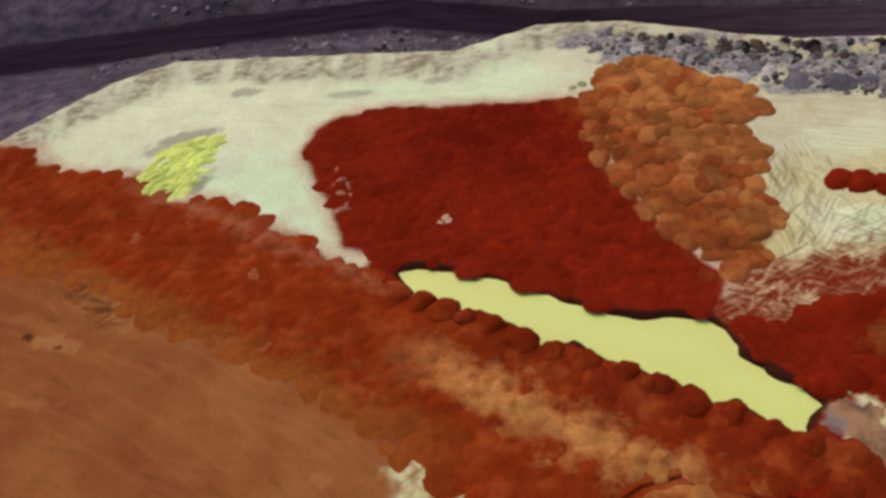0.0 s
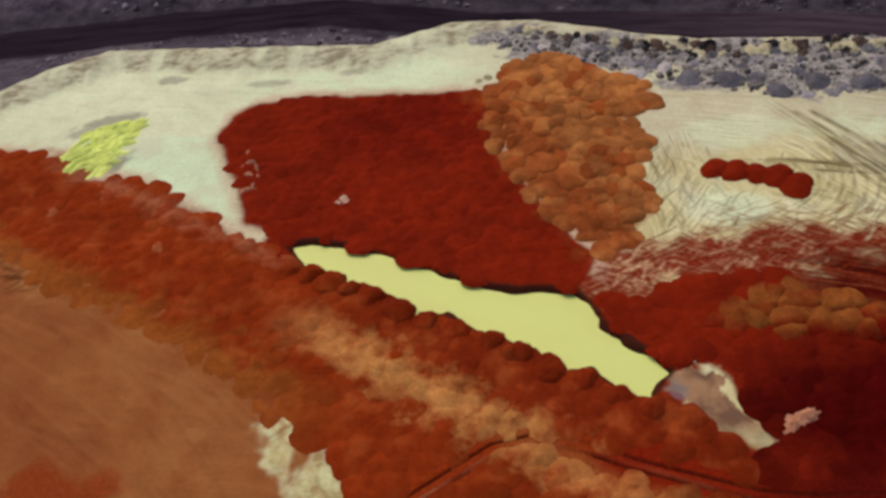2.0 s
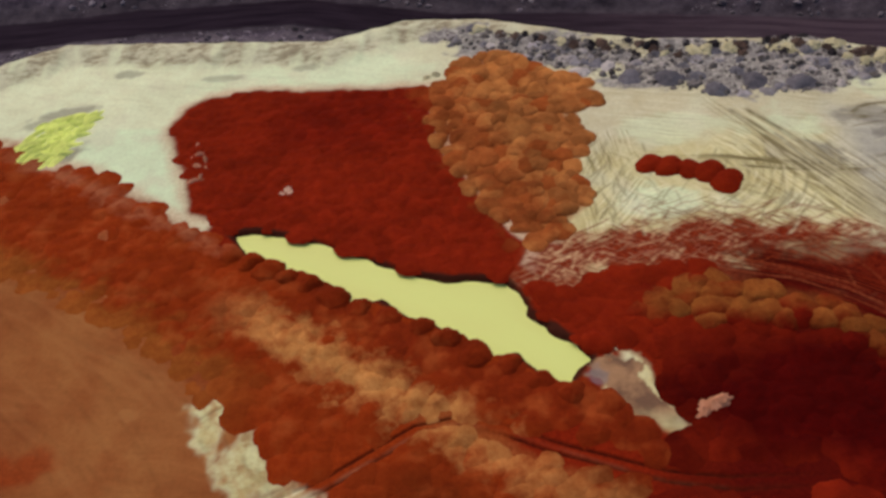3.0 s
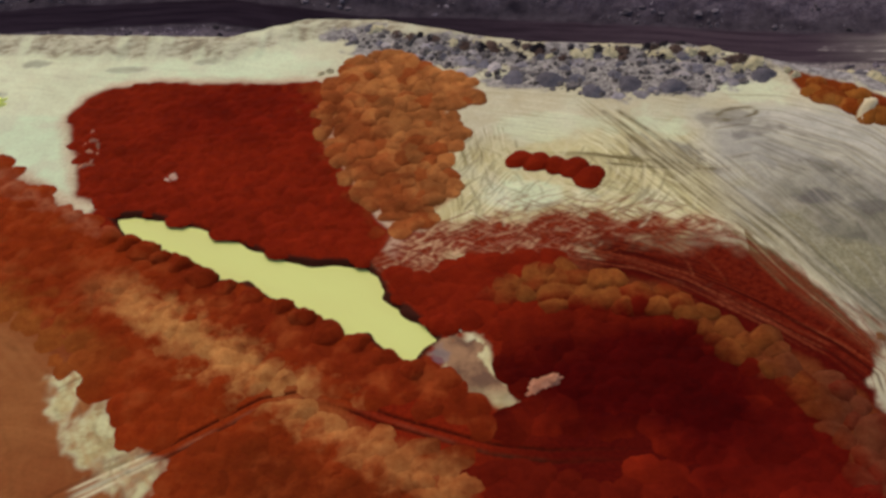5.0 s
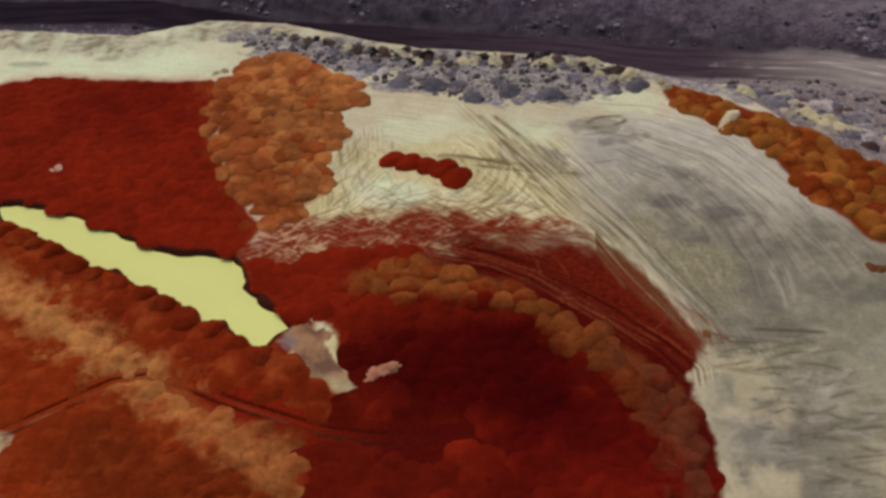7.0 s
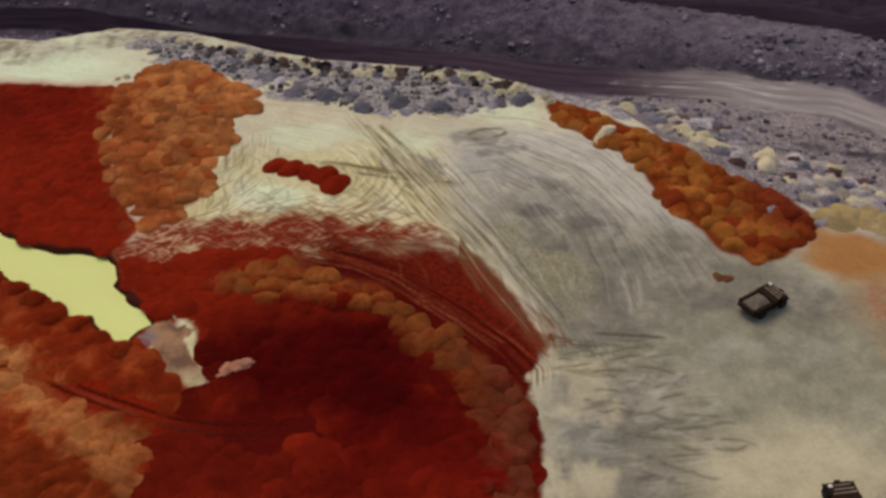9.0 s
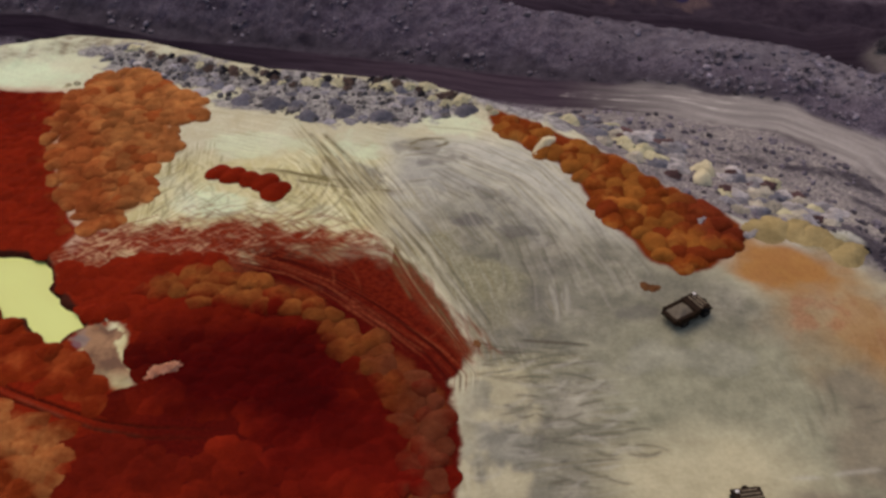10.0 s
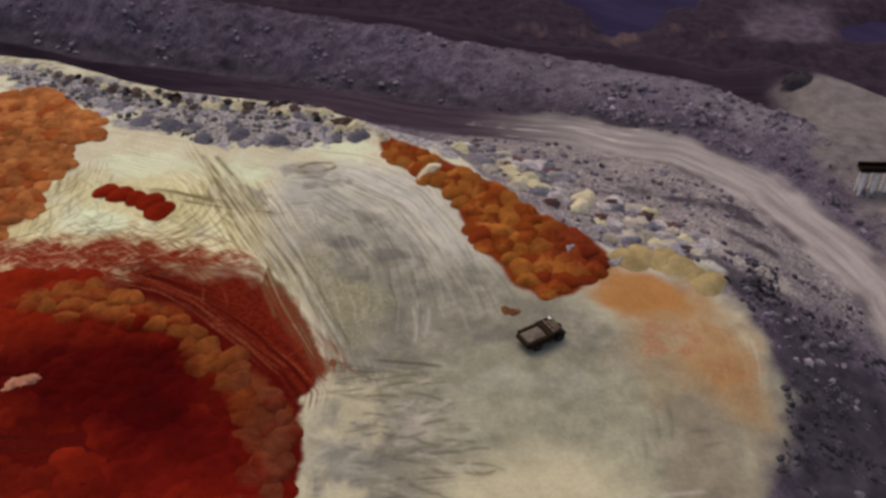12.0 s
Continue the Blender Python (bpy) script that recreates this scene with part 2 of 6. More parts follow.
# ---- materials ----
class Net:
    """A small helper to lay out the nodes of one material."""

    def __init__(self, name):
        self.mat = bpy.data.materials.new(name)
        self.mat.use_nodes = True
        self.nodes, self.links = self.mat.node_tree.nodes, self.mat.node_tree.links
        self.bsdf = self.nodes["Principled BSDF"]
        self.place = self.nodes.new("ShaderNodeNewGeometry").outputs["Position"]

    def put(self, socket, value):
        if isinstance(value, bpy.types.NodeSocket):
            self.links.new(value, socket)
        elif isinstance(value, tuple) and len(value) == 3:
            socket.default_value = (*value, 1.0)
        else:
            socket.default_value = value

    def noise(self, scale, detail=5.0, rough=0.6, stretch=None, src=None):
        n = self.nodes.new("ShaderNodeTexNoise")
        n.inputs["Scale"].default_value, n.inputs["Detail"].default_value, n.inputs["Roughness"].default_value = scale, detail, rough
        src = src or self.place
        if stretch:
            m = self.nodes.new("ShaderNodeMapping")
            m.vector_type = "TEXTURE"
            m.inputs["Rotation"].default_value = (0, 0, radians(stretch[0]))
            m.inputs["Scale"].default_value = (1 / stretch[1], 1 / stretch[2], 1)
            self.links.new(self.place, m.inputs["Vector"])
            src = m.outputs[0]
        self.links.new(src, n.inputs["Vector"])
        return n.outputs["Fac"]

    def ramp(self, value, a, b, low=0.0, high=1.0):
        n = self.nodes.new("ShaderNodeMapRange")
        n.inputs["From Min"].default_value, n.inputs["From Max"].default_value = a, b
        n.inputs["To Min"].default_value, n.inputs["To Max"].default_value = low, high
        self.put(n.inputs["Value"], value)
        return n.outputs["Result"]

    def math(self, op, a, b=0.0):
        n = self.nodes.new("ShaderNodeMath")
        n.operation = op
        self.put(n.inputs[0], a)
        self.put(n.inputs[1], b)
        return n.outputs[0]

    def mix(self, factor, a, b, blend="MIX"):
        n = self.nodes.new("ShaderNodeMix")
        n.data_type, n.blend_type = "RGBA", blend
        self.put(n.inputs[0], factor)
        self.put(n.inputs[6], a)
        self.put(n.inputs[7], b)
        return n.outputs[2]

    def attribute(self, name):
        n = self.nodes.new("ShaderNodeAttribute")
        n.attribute_name = name
        return n.outputs["Fac"]

    def joint(self, x, y):
        n = self.nodes.new("ShaderNodeCombineXYZ")
        self.put(n.inputs[0], x)
        self.put(n.inputs[1], y)
        return n.outputs[0]

    def scaled(self, colour, value):
        n = self.nodes.new("ShaderNodeVectorMath")
        n.operation = "SCALE"
        self.put(n.inputs[0], colour)
        self.put(n.inputs["Scale"], value)
        return n.outputs[0]

    def finish(self, colour, roughness=0.95, bump=None, strength=0.5, distance=0.2):
        self.put(self.bsdf.inputs["Base Color"], colour)
        self.put(self.bsdf.inputs["Roughness"], roughness)
        self.bsdf.inputs["Specular IOR Level"].default_value = 0.03
        if bump is not None:
            b = self.nodes.new("ShaderNodeBump")
            b.inputs["Strength"].default_value, b.inputs["Distance"].default_value = strength, distance
            self.links.new(bump, b.inputs["Height"])
            self.links.new(b.outputs[0], self.bsdf.inputs["Normal"])
        return self.mat


def soil(name, light, dark, spread=0.45, joined=False, bump=0.55, wet=False, odd=None, fields=(), blobs=()):
    """Loose earth in a heap: two tones, clods, and each heap a little lighter or darker."""
    n = Net(name)
    if joined:
        rnd = n.nodes.new("ShaderNodeNewGeometry").outputs["Random Per Island"]
    else:
        rnd = n.nodes.new("ShaderNodeObjectInfo").outputs["Random"]
    fine, lumps, patch, broad = n.noise(1.9, 6.0, 0.7), n.noise(0.55, 4.0, 0.6), n.noise(0.16, 4.0, 0.6), n.noise(0.05, 3.0, 0.5)
    f = n.math("ADD", n.math("MULTIPLY", fine, 0.45), n.math("MULTIPLY", lumps, 0.55))
    c = n.mix(n.ramp(f, 0.36, 0.64), dark, light)
    # broad stretches of another tone, with uneven borders
    for (cx, cy, rx, ry, turn), tones, most in blobs:
        m = n.nodes.new("ShaderNodeMapping")
        m.vector_type = "TEXTURE"
        m.inputs["Location"].default_value, m.inputs["Rotation"].default_value, m.inputs["Scale"].default_value = (cx, cy, 0), (0, 0, radians(turn)), (rx, ry, 1e6)
        n.links.new(n.place, m.inputs["Vector"])
        away = n.nodes.new("ShaderNodeVectorMath")
        away.operation = "LENGTH"
        n.links.new(m.outputs[0], away.inputs[0])
        ragged = n.math("ADD", n.math("MULTIPLY", n.math("SUBTRACT", broad, 0.5), 1.2), n.math("MULTIPLY", n.math("SUBTRACT", rnd, 0.5), 0.16))
        c = n.mix(n.ramp(n.math("ADD", away.outputs["Value"], ragged), 1.3, 0.55, 0.0, most), c, n.mix(n.ramp(f, 0.36, 0.64), tones[1], tones[0]))
    if odd:
        c = n.mix(n.ramp(patch, 0.52, 0.68, 0, 0.8), c, odd)
    # stretches of the tip where other earth was dumped, with ragged borders
    for shape, half, ends, tones, most, stray in fields:
        at = n.nodes.new("ShaderNodeSeparateXYZ")
        n.links.new(n.place, at.inputs[0])
        px, py = at.outputs["X"], at.outputs["Y"]
        if len(shape) == 3:
            dx, dy = n.math("SUBTRACT", px, shape[0]), n.math("SUBTRACT", py, shape[1])
            off = n.math("SUBTRACT", n.math("SQRT", n.math("ADD", n.math("MULTIPLY", dx, dx), n.math("MULTIPLY", dy, dy))), shape[2])
            run = py
        else:
            x0, y0, x1, y1 = shape
            l = math.hypot(x1 - x0, y1 - y0)
            a, b = (x1 - x0) / l, (y1 - y0) / l
            dx, dy = n.math("SUBTRACT", px, x0), n.math("SUBTRACT", py, y0)
            off = n.math("ADD", n.math("MULTIPLY", dx, -b), n.math("MULTIPLY", dy, a))
            run = n.math("ADD", n.math("MULTIPLY", dx, a), n.math("MULTIPLY", dy, b))
        ragged = n.math("ADD", n.math("MULTIPLY", n.math("SUBTRACT", n.noise(0.24, 4.0, 0.62), 0.5), 16.0 - stray), n.math("MULTIPLY", n.math("SUBTRACT", rnd, 0.5), stray))
        m = n.ramp(n.math("ADD", n.math("ABSOLUTE", off), ragged), half + 2.4, half - 2.4)
        m = n.math("MULTIPLY", m, n.math("MULTIPLY", n.ramp(run, ends[0], ends[1]), n.ramp(run, ends[3], ends[2], 1.0 - most[1], 1.0)))
        if len(shape) == 3:
            m = n.math("MULTIPLY", m, n.ramp(px, shape[0] - 15.0, shape[0] - 6.0))
        c = n.mix(n.math("MULTIPLY", m, most[0]), c, n.mix(n.ramp(f, 0.36, 0.64), tones[1], tones[0]))
    c = n.scaled(c, n.ramp(rnd, 0, 1, 1 - 0.45 * spread, 1 + 0.4 * spread))
    c = n.scaled(c, n.ramp(patch, 0.3, 0.7, 1 - 0.8 * spread, 1 + 0.8 * spread))
    c = n.scaled(c, n.ramp(broad, 0.3, 0.7, 0.88, 1.12))
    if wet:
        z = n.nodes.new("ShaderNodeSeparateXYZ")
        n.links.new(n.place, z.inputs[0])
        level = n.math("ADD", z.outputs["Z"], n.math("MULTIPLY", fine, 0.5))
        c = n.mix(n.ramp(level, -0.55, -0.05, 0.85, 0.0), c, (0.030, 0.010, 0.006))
    return n.finish(c, 0.95, n.math("ADD", lumps, n.math("MULTIPLY", fine, 0.5)), bump, 0.8)


RED_L, RED_K = (0.205, 0.0165, 0.0045), (0.150, 0.0095, 0.0032)
OCHRE_L, OCHRE_K = (0.345, 0.130, 0.041), (0.25, 0.076, 0.021)
RUST_L, RUST_K = (0.250, 0.034, 0.0068), (0.185, 0.0205, 0.0044)
MAROON_L, MAROON_K = (0.060, 0.0012, 0.0012), (0.038, 0.0006, 0.0008)
BORDER = ((12.0, 168.0, 37.0, 110.0), 5.0, (-10.0, 2.0, 55.0, 66.0), ((0.27, 0.060, 0.015), (0.20, 0.032, 0.008)), (0.7, 1.0), 3.5)
mat_red = soil("red_earth", RED_L, RED_K, 0.16)
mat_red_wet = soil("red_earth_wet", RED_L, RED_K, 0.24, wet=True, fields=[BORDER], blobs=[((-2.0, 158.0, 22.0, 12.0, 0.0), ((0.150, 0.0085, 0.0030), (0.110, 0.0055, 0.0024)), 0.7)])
# southward fade of tan band and umber ring paints corner darkening into the earth
TAN_BAND = ((-24.0, 105.0, 45.0, 57.5), 3.4, (-4.0, 16.0, 42.0, 72.0), ((0.55, 0.265, 0.088), (0.37, 0.135, 0.037)), (0.95, 0.5), 2.5)
UMBER_RING = ((62.0, 61.0, 40.5), 4.6, (58.0, 96.0, 400.0, 500.0), ((0.300, 0.108, 0.025), (0.190, 0.050, 0.012)), (0.80, 0.0), 8.0)
UMBER_EDGE = ((62.0, 61.0, 46.0), 4.0, (20.0, 50.0, 80.0, 92.0), ((0.185, 0.058, 0.026), (0.115, 0.025, 0.011)), (0.75, 1.0), 6.0)
BROWN_SIDE = ((-112.0, 136.0, -18.0, 78.0), 11.0, (-20.0, 10.0, 98.0, 116.0), ((0.29, 0.092, 0.019), (0.215, 0.054, 0.0115)), (0.85, 1.0), 3.0)
PALE_SIDE = ((-80.0, 153.0, -24.0, 118.5), 0.6, (-6.0, 4.0, 62.0, 68.0), ((0.44, 0.185, 0.095), (0.34, 0.120, 0.058)), (0.55, 1.0), 3.0)
CORE = ((75.0, 79.0, 27.0, 16.0, -14.0), (MAROON_L, MAROON_K), 0.95)
SOUTH = ((94.0, 62.0, 24.0, 13.0, -20.0), ((0.125, 0.0055, 0.0030), (0.092, 0.0036, 0.0022)), 0.85)
WARM_RED = ((24.0, 88.0, 46.0, 9.0, -34.0), ((0.190, 0.022, 0.0055), (0.142, 0.0135, 0.0040)), 0.8)
# corner darkening painted into the rust and red earth as dimmer tones
DIMMED_RUST = ((34.0, 55.0, 34.0, 10.0, -16.0), ((0.155, 0.026, 0.006), (0.110, 0.014, 0.0035)), 0.8)
DIMMED_RED = ((48.0, 59.0, 36.0, 10.0, -6.0), ((0.120, 0.0080, 0.0032), (0.085, 0.0050, 0.0023)), 0.85)
mat_maroon = soil("maroon_earth", RED_L, RED_K, 0.22, wet=True, blobs=[DIMMED_RED, SOUTH, CORE])
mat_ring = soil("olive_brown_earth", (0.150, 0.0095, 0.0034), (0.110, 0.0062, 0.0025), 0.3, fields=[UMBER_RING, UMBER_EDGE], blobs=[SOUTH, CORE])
mat_maroon_far = soil("maroon_earth_heaped", RED_L, RED_K, 0.22, joined=True, blobs=[DIMMED_RED, SOUTH, CORE])
mat_rust = soil("rust_earth", RUST_L, RUST_K, 0.2, wet=True, odd=(0.245, 0.050, 0.013), fields=[BROWN_SIDE, TAN_BAND, PALE_SIDE], blobs=[WARM_RED, DIMMED_RUST])
mat_brick = soil("brick_brown_earth", (0.30, 0.080, 0.021), (0.23, 0.050, 0.013), 0.3)
mat_sand = soil("sandy_ochre_earth", (0.42, 0.170, 0.054), (0.33, 0.108, 0.029), 0.3, fields=[BORDER])
mat_ochre = soil("ochre_earth", OCHRE_L, OCHRE_K, 0.35, odd=(0.41, 0.165, 0.050), fields=[BORDER])
mat_umber = soil("umber_earth", (0.19, 0.085, 0.035), (0.11, 0.045, 0.018), 0.25)
RED_END = ((166.0, 126.0, 6.0), 6.0, (-60.0, 100.0, 400.0, 500.0), ((0.20, 0.030, 0.012), (0.13, 0.015, 0.007)), (0.8, 0.0), 4.0)
mat_orange = soil("orange_earth", (0.235, 0.058, 0.0105), (0.160, 0.027, 0.006), 0.4, odd=(0.29, 0.120, 0.027), fields=[RED_END])
mat_amber = soil("amber_earth", (0.30, 0.112, 0.023), (0.215, 0.064, 0.012), 0.35, fields=[RED_END])
mat_sienna = soil("sienna_earth", (0.190, 0.033, 0.008), (0.135, 0.020, 0.0055), 0.3)
mat_slate = soil("slate_grey_spoil", (0.205, 0.207, 0.238), (0.10, 0.10, 0.122), 0.4)
mat_round = soil("dark_slate_spoil", (0.150, 0.148, 0.172), (0.078, 0.076, 0.094), 0.3)
mat_soot = soil("brown_black_spoil", (0.115, 0.078, 0.062), (0.050, 0.036, 0.036), 0.4)
# black for the dark heap, and for shaded hollows among the rim mounds
mat_black = soil("black_spoil_and_shade", (0.055, 0.050, 0.058), (0.018, 0.015, 0.019), 0.5)
mat_grey = soil("grey_spoil", (0.33, 0.325, 0.345), (0.16, 0.155, 0.175), 0.5)
mat_plum = soil("plum_brown_spoil", (0.13, 0.075, 0.075), (0.06, 0.035, 0.038), 0.5)
mat_lilac = soil("pale_lilac_spoil", (0.46, 0.44, 0.43), (0.27, 0.26, 0.27), 0.5)
mat_pale = soil("pale_spoil", (0.46, 0.43, 0.34), (0.30, 0.28, 0.235), 0.4)
mat_cream = soil("cream_earth", (0.56, 0.54, 0.36), (0.44, 0.41, 0.25), 0.15)
mat_ivory = soil("ivory_earth", (0.66, 0.61, 0.42), (0.55, 0.49, 0.31), 0.2)
mat_olive = soil("olive_earth", (0.35, 0.275, 0.13), (0.26, 0.20, 0.092), 0.25)
mat_sulphur = soil("yellow_mineral", (0.76, 0.92, 0.25), (0.64, 0.76, 0.22), 0.2)
mat_pinkish = soil("pinkish_clods", (0.60, 0.30, 0.19), (0.44, 0.18, 0.105), 0.3)
mat_blush = soil("pale_pink_clods", (0.78, 0.56, 0.42), (0.62, 0.38, 0.27), 0.2)
mat_rose = soil("rose_brown_earth", (0.36, 0.105, 0.040), (0.27, 0.062, 0.021), 0.25)
mat_rock = soil("purple_grey_rock", (0.235, 0.215, 0.250), (0.060, 0.050, 0.066), 0.9, joined=True)
mat_rock_dark = soil("dark_slope_rock", (0.085, 0.078, 0.096), (0.024, 0.021, 0.028), 0.8, joined=True)
# near-black second tone stands for shadowed cavities in the rim's rubble
mat_rock_blue = soil("blue_grey_rock", (0.24, 0.225, 0.22), (0.025, 0.023, 0.024), 0.6, joined=True)


def ground_material():
    n = Net("dump_ground")
    fine, mid, broad = n.noise(1.3, 6.0, 0.65), n.noise(0.22, 5.0, 0.6), n.noise(0.035, 4.0, 0.55)
    streak = n.noise(0.5, 5.0, 0.6, (-6, 0.22, 1.5))
    cream = n.mix(n.ramp(mid, 0.35, 0.7), (0.54, 0.54, 0.385), (0.46, 0.43, 0.28))
    cream = n.mix(n.ramp(streak, 0.5, 0.75, 0, 0.2), cream, (0.38, 0.31, 0.15))
    cream = n.mix(n.attribute("pale"), cream, n.mix(n.ramp(mid, 0.35, 0.7), (0.63, 0.735, 0.51), (0.585, 0.645, 0.44)))
    cream = n.mix(n.attribute("bank"), cream, n.mix(n.ramp(n.noise(0.5, 5.0, 0.65, (8, 0.6, 1.5)), 0.42, 0.58), (0.50, 0.50, 0.36), (0.22, 0.185, 0.125)))
    cream = n.mix(n.attribute("lemon"), cream, n.mix(n.ramp(mid, 0.35, 0.65), (0.58, 0.57, 0.31), (0.47, 0.42, 0.19)))
    cream = n.mix(n.attribute("slurry"), cream, n.mix(n.ramp(mid, 0.35, 0.65), (0.58, 0.75, 0.51), (0.56, 0.69, 0.475)))
    cream = n.mix(n.ramp(n.noise(0.11, 3.0, 0.5), 0.52, 0.66, 0, 0.6), cream, (0.57, 0.61, 0.44))
    cream = n.mix(n.attribute("cool"), cream, n.mix(n.ramp(mid, 0.35, 0.65), (0.49, 0.50, 0.44), (0.378, 0.395, 0.352)))
    grey = n.mix(n.ramp(mid, 0.35, 0.65), (0.250, 0.249, 0.185), (0.158, 0.158, 0.122))
    grey = n.mix(n.ramp(n.noise(0.09, 5.0, 0.65), 0.50, 0.68, 0, 0.7), grey, (0.36, 0.35, 0.275))
    grey = n.mix(n.ramp(n.noise(0.13, 5.0, 0.7, (60, 0.7, 1.4)), 0.55, 0.70, 0, 0.6), grey, (0.13, 0.125, 0.105))
    c = n.mix(n.attribute("grey"), cream, grey)
    warm = n.mix(n.ramp(mid, 0.35, 0.65), (0.300, 0.306, 0.212), (0.235, 0.240, 0.165))
    c = n.mix(n.attribute("plain"), c, warm)
    c = n.mix(n.attribute("olive"), c, n.mix(n.ramp(fine, 0.35, 0.65), (0.205, 0.200, 0.105), (0.33, 0.325, 0.205)))
    c = n.mix(n.attribute("lilac"), c, n.mix(n.ramp(mid, 0.35, 0.65), (0.318, 0.330, 0.308), (0.240, 0.252, 0.236)))
    c = n.mix(n.attribute("grey"), c, n.scaled(c, n.ramp(n.noise(0.17, 6.0, 0.7), 0.36, 0.64, 0.82, 1.14)))
    c = n.mix(n.attribute("straw"), c, n.mix(n.ramp(mid, 0.35, 0.65), (0.53, 0.50, 0.325), (0.45, 0.42, 0.27)))
    c = n.mix(n.attribute("drab"), c, n.mix(n.ramp(mid, 0.35, 0.65), (0.235, 0.200, 0.140), (0.160, 0.138, 0.105)))
    c = n.mix(n.attribute("smudge"), c, (0.105, 0.10, 0.095))
    brown = n.mix(n.ramp(broad, 0.35, 0.65), (0.225, 0.066, 0.022), (0.28, 0.113, 0.038))
    brown = n.mix(n.ramp(n.noise(0.12, 5.0, 0.65), 0.45, 0.7, 0, 0.6), brown, (0.20, 0.052, 0.016))
    c = n.mix(n.attribute("brown"), c, brown)
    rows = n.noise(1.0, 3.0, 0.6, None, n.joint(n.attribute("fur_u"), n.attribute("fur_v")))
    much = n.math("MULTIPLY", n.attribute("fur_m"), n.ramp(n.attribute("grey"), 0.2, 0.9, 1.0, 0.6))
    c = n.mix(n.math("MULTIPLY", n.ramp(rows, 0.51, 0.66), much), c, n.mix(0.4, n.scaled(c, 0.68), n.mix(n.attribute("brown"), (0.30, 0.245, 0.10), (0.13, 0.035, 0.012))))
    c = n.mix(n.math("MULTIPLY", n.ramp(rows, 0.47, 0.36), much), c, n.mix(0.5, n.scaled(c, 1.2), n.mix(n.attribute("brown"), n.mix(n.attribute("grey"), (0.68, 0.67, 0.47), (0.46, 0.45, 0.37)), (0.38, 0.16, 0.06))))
    c = n.mix(n.attribute("straw_soil"), c, n.mix(n.ramp(n.noise(0.3, 5.0, 0.65), 0.42, 0.58), (0.51, 0.52, 0.27), n.mix(n.ramp(mid, 0.4, 0.6), (0.43, 0.35, 0.14), (0.27, 0.150, 0.05))))
    c = n.mix(n.attribute("rust"), c, n.mix(n.ramp(fine, 0.3, 0.7), RUST_K, RUST_L))
    c = n.mix(n.attribute("red"), c, n.mix(n.ramp(fine, 0.3, 0.7), RED_K, RED_L))
    c = n.mix(n.attribute("maroon"), c, n.mix(n.ramp(fine, 0.3, 0.7), (0.062, 0.0028, 0.0018), (0.092, 0.0048, 0.0026)))
    c = n.mix(n.attribute("ochre"), c, n.mix(n.ramp(fine, 0.3, 0.7), OCHRE_K, OCHRE_L))
    fray_1, fray_2 = n.noise(0.8, 5.0, 0.65, (28, 0.30, 1.4)), n.noise(0.75, 5.0, 0.65, (-35, 0.30, 1.4))
    fray = n.math("ADD", n.math("MULTIPLY", n.math("MAXIMUM", fray_1, fray_2), 1.0), n.math("MULTIPLY", n.attribute("frayed"), 0.62))
    c = n.mix(n.ramp(n.attribute("frayed"), 0.12, 0.7, 0, 0.72), c, n.mix(n.ramp(mid, 0.4, 0.6), (0.25, 0.052, 0.021), (0.41, 0.20, 0.088)))
    c = n.mix(n.ramp(fray, 0.70, 0.94), c, n.mix(n.ramp(fine, 0.35, 0.65), (0.140, 0.012, 0.005), (0.210, 0.028, 0.010)))
    c = n.mix(n.math("MULTIPLY", n.ramp(n.math("MINIMUM", fray_1, fray_2), 0.49, 0.40), n.attribute("scuffed")), c, n.mix(n.ramp(mid, 0.4, 0.6), (0.46, 0.22, 0.14), (0.52, 0.40, 0.23)))
    c = n.mix(n.attribute("torn"), c, n.mix(n.ramp(n.noise(0.9, 6.0, 0.7), 0.38, 0.62), (0.075, 0.0050, 0.002), (0.150, 0.0150, 0.006)))
    c = n.mix(n.attribute("orange"), c, n.mix(n.ramp(mid, 0.35, 0.65), (0.29, 0.18, 0.078), (0.25, 0.14, 0.06)))
    c = n.mix(n.attribute("bloom"), c, n.mix(n.ramp(mid, 0.35, 0.65), (0.38, 0.185, 0.052), (0.34, 0.15, 0.046)))
    c = n.mix(n.attribute("pinkish"), c, n.mix(n.ramp(fine, 0.35, 0.65), (0.27, 0.105, 0.058), (0.36, 0.18, 0.10)))
    c = n.mix(n.attribute("heaped_orange"), c, (0.165, 0.030, 0.006))
    c = n.mix(n.attribute("rosy"), c, n.mix(n.ramp(fine, 0.35, 0.65), (0.44, 0.26, 0.17), (0.56, 0.42, 0.30)))
    c = n.mix(n.attribute("ash"), c, n.mix(n.ramp(n.noise(0.22, 3.0, 0.55), 0.40, 0.60), (0.31, 0.180, 0.100), (0.15, 0.085, 0.055)))
    ruts = n.noise(1.0, 2.0, 0.5, None, n.joint(n.attribute("rut_u"), n.attribute("rut_v")))
    c = n.mix(n.math("MULTIPLY", n.ramp(ruts, 0.49, 0.56), n.attribute("rut_red")), c, (0.046, 0.0035, 0.0018))
    c = n.mix(n.math("MULTIPLY", n.ramp(ruts, 0.41, 0.34), n.attribute("rut_red")), c, n.mix(n.ramp(fine, 0.3, 0.7), (0.105, 0.009, 0.004), (0.165, 0.023, 0.009)))
    c = n.mix(n.attribute("dark_rut"), c, n.mix(n.ramp(fine, 0.35, 0.65), (0.026, 0.0035, 0.0015), (0.060, 0.0075, 0.003)))
    c = n.mix(n.attribute("red_rut"), c, n.mix(n.ramp(mid, 0.4, 0.6), (0.21, 0.038, 0.014), (0.36, 0.13, 0.065)))
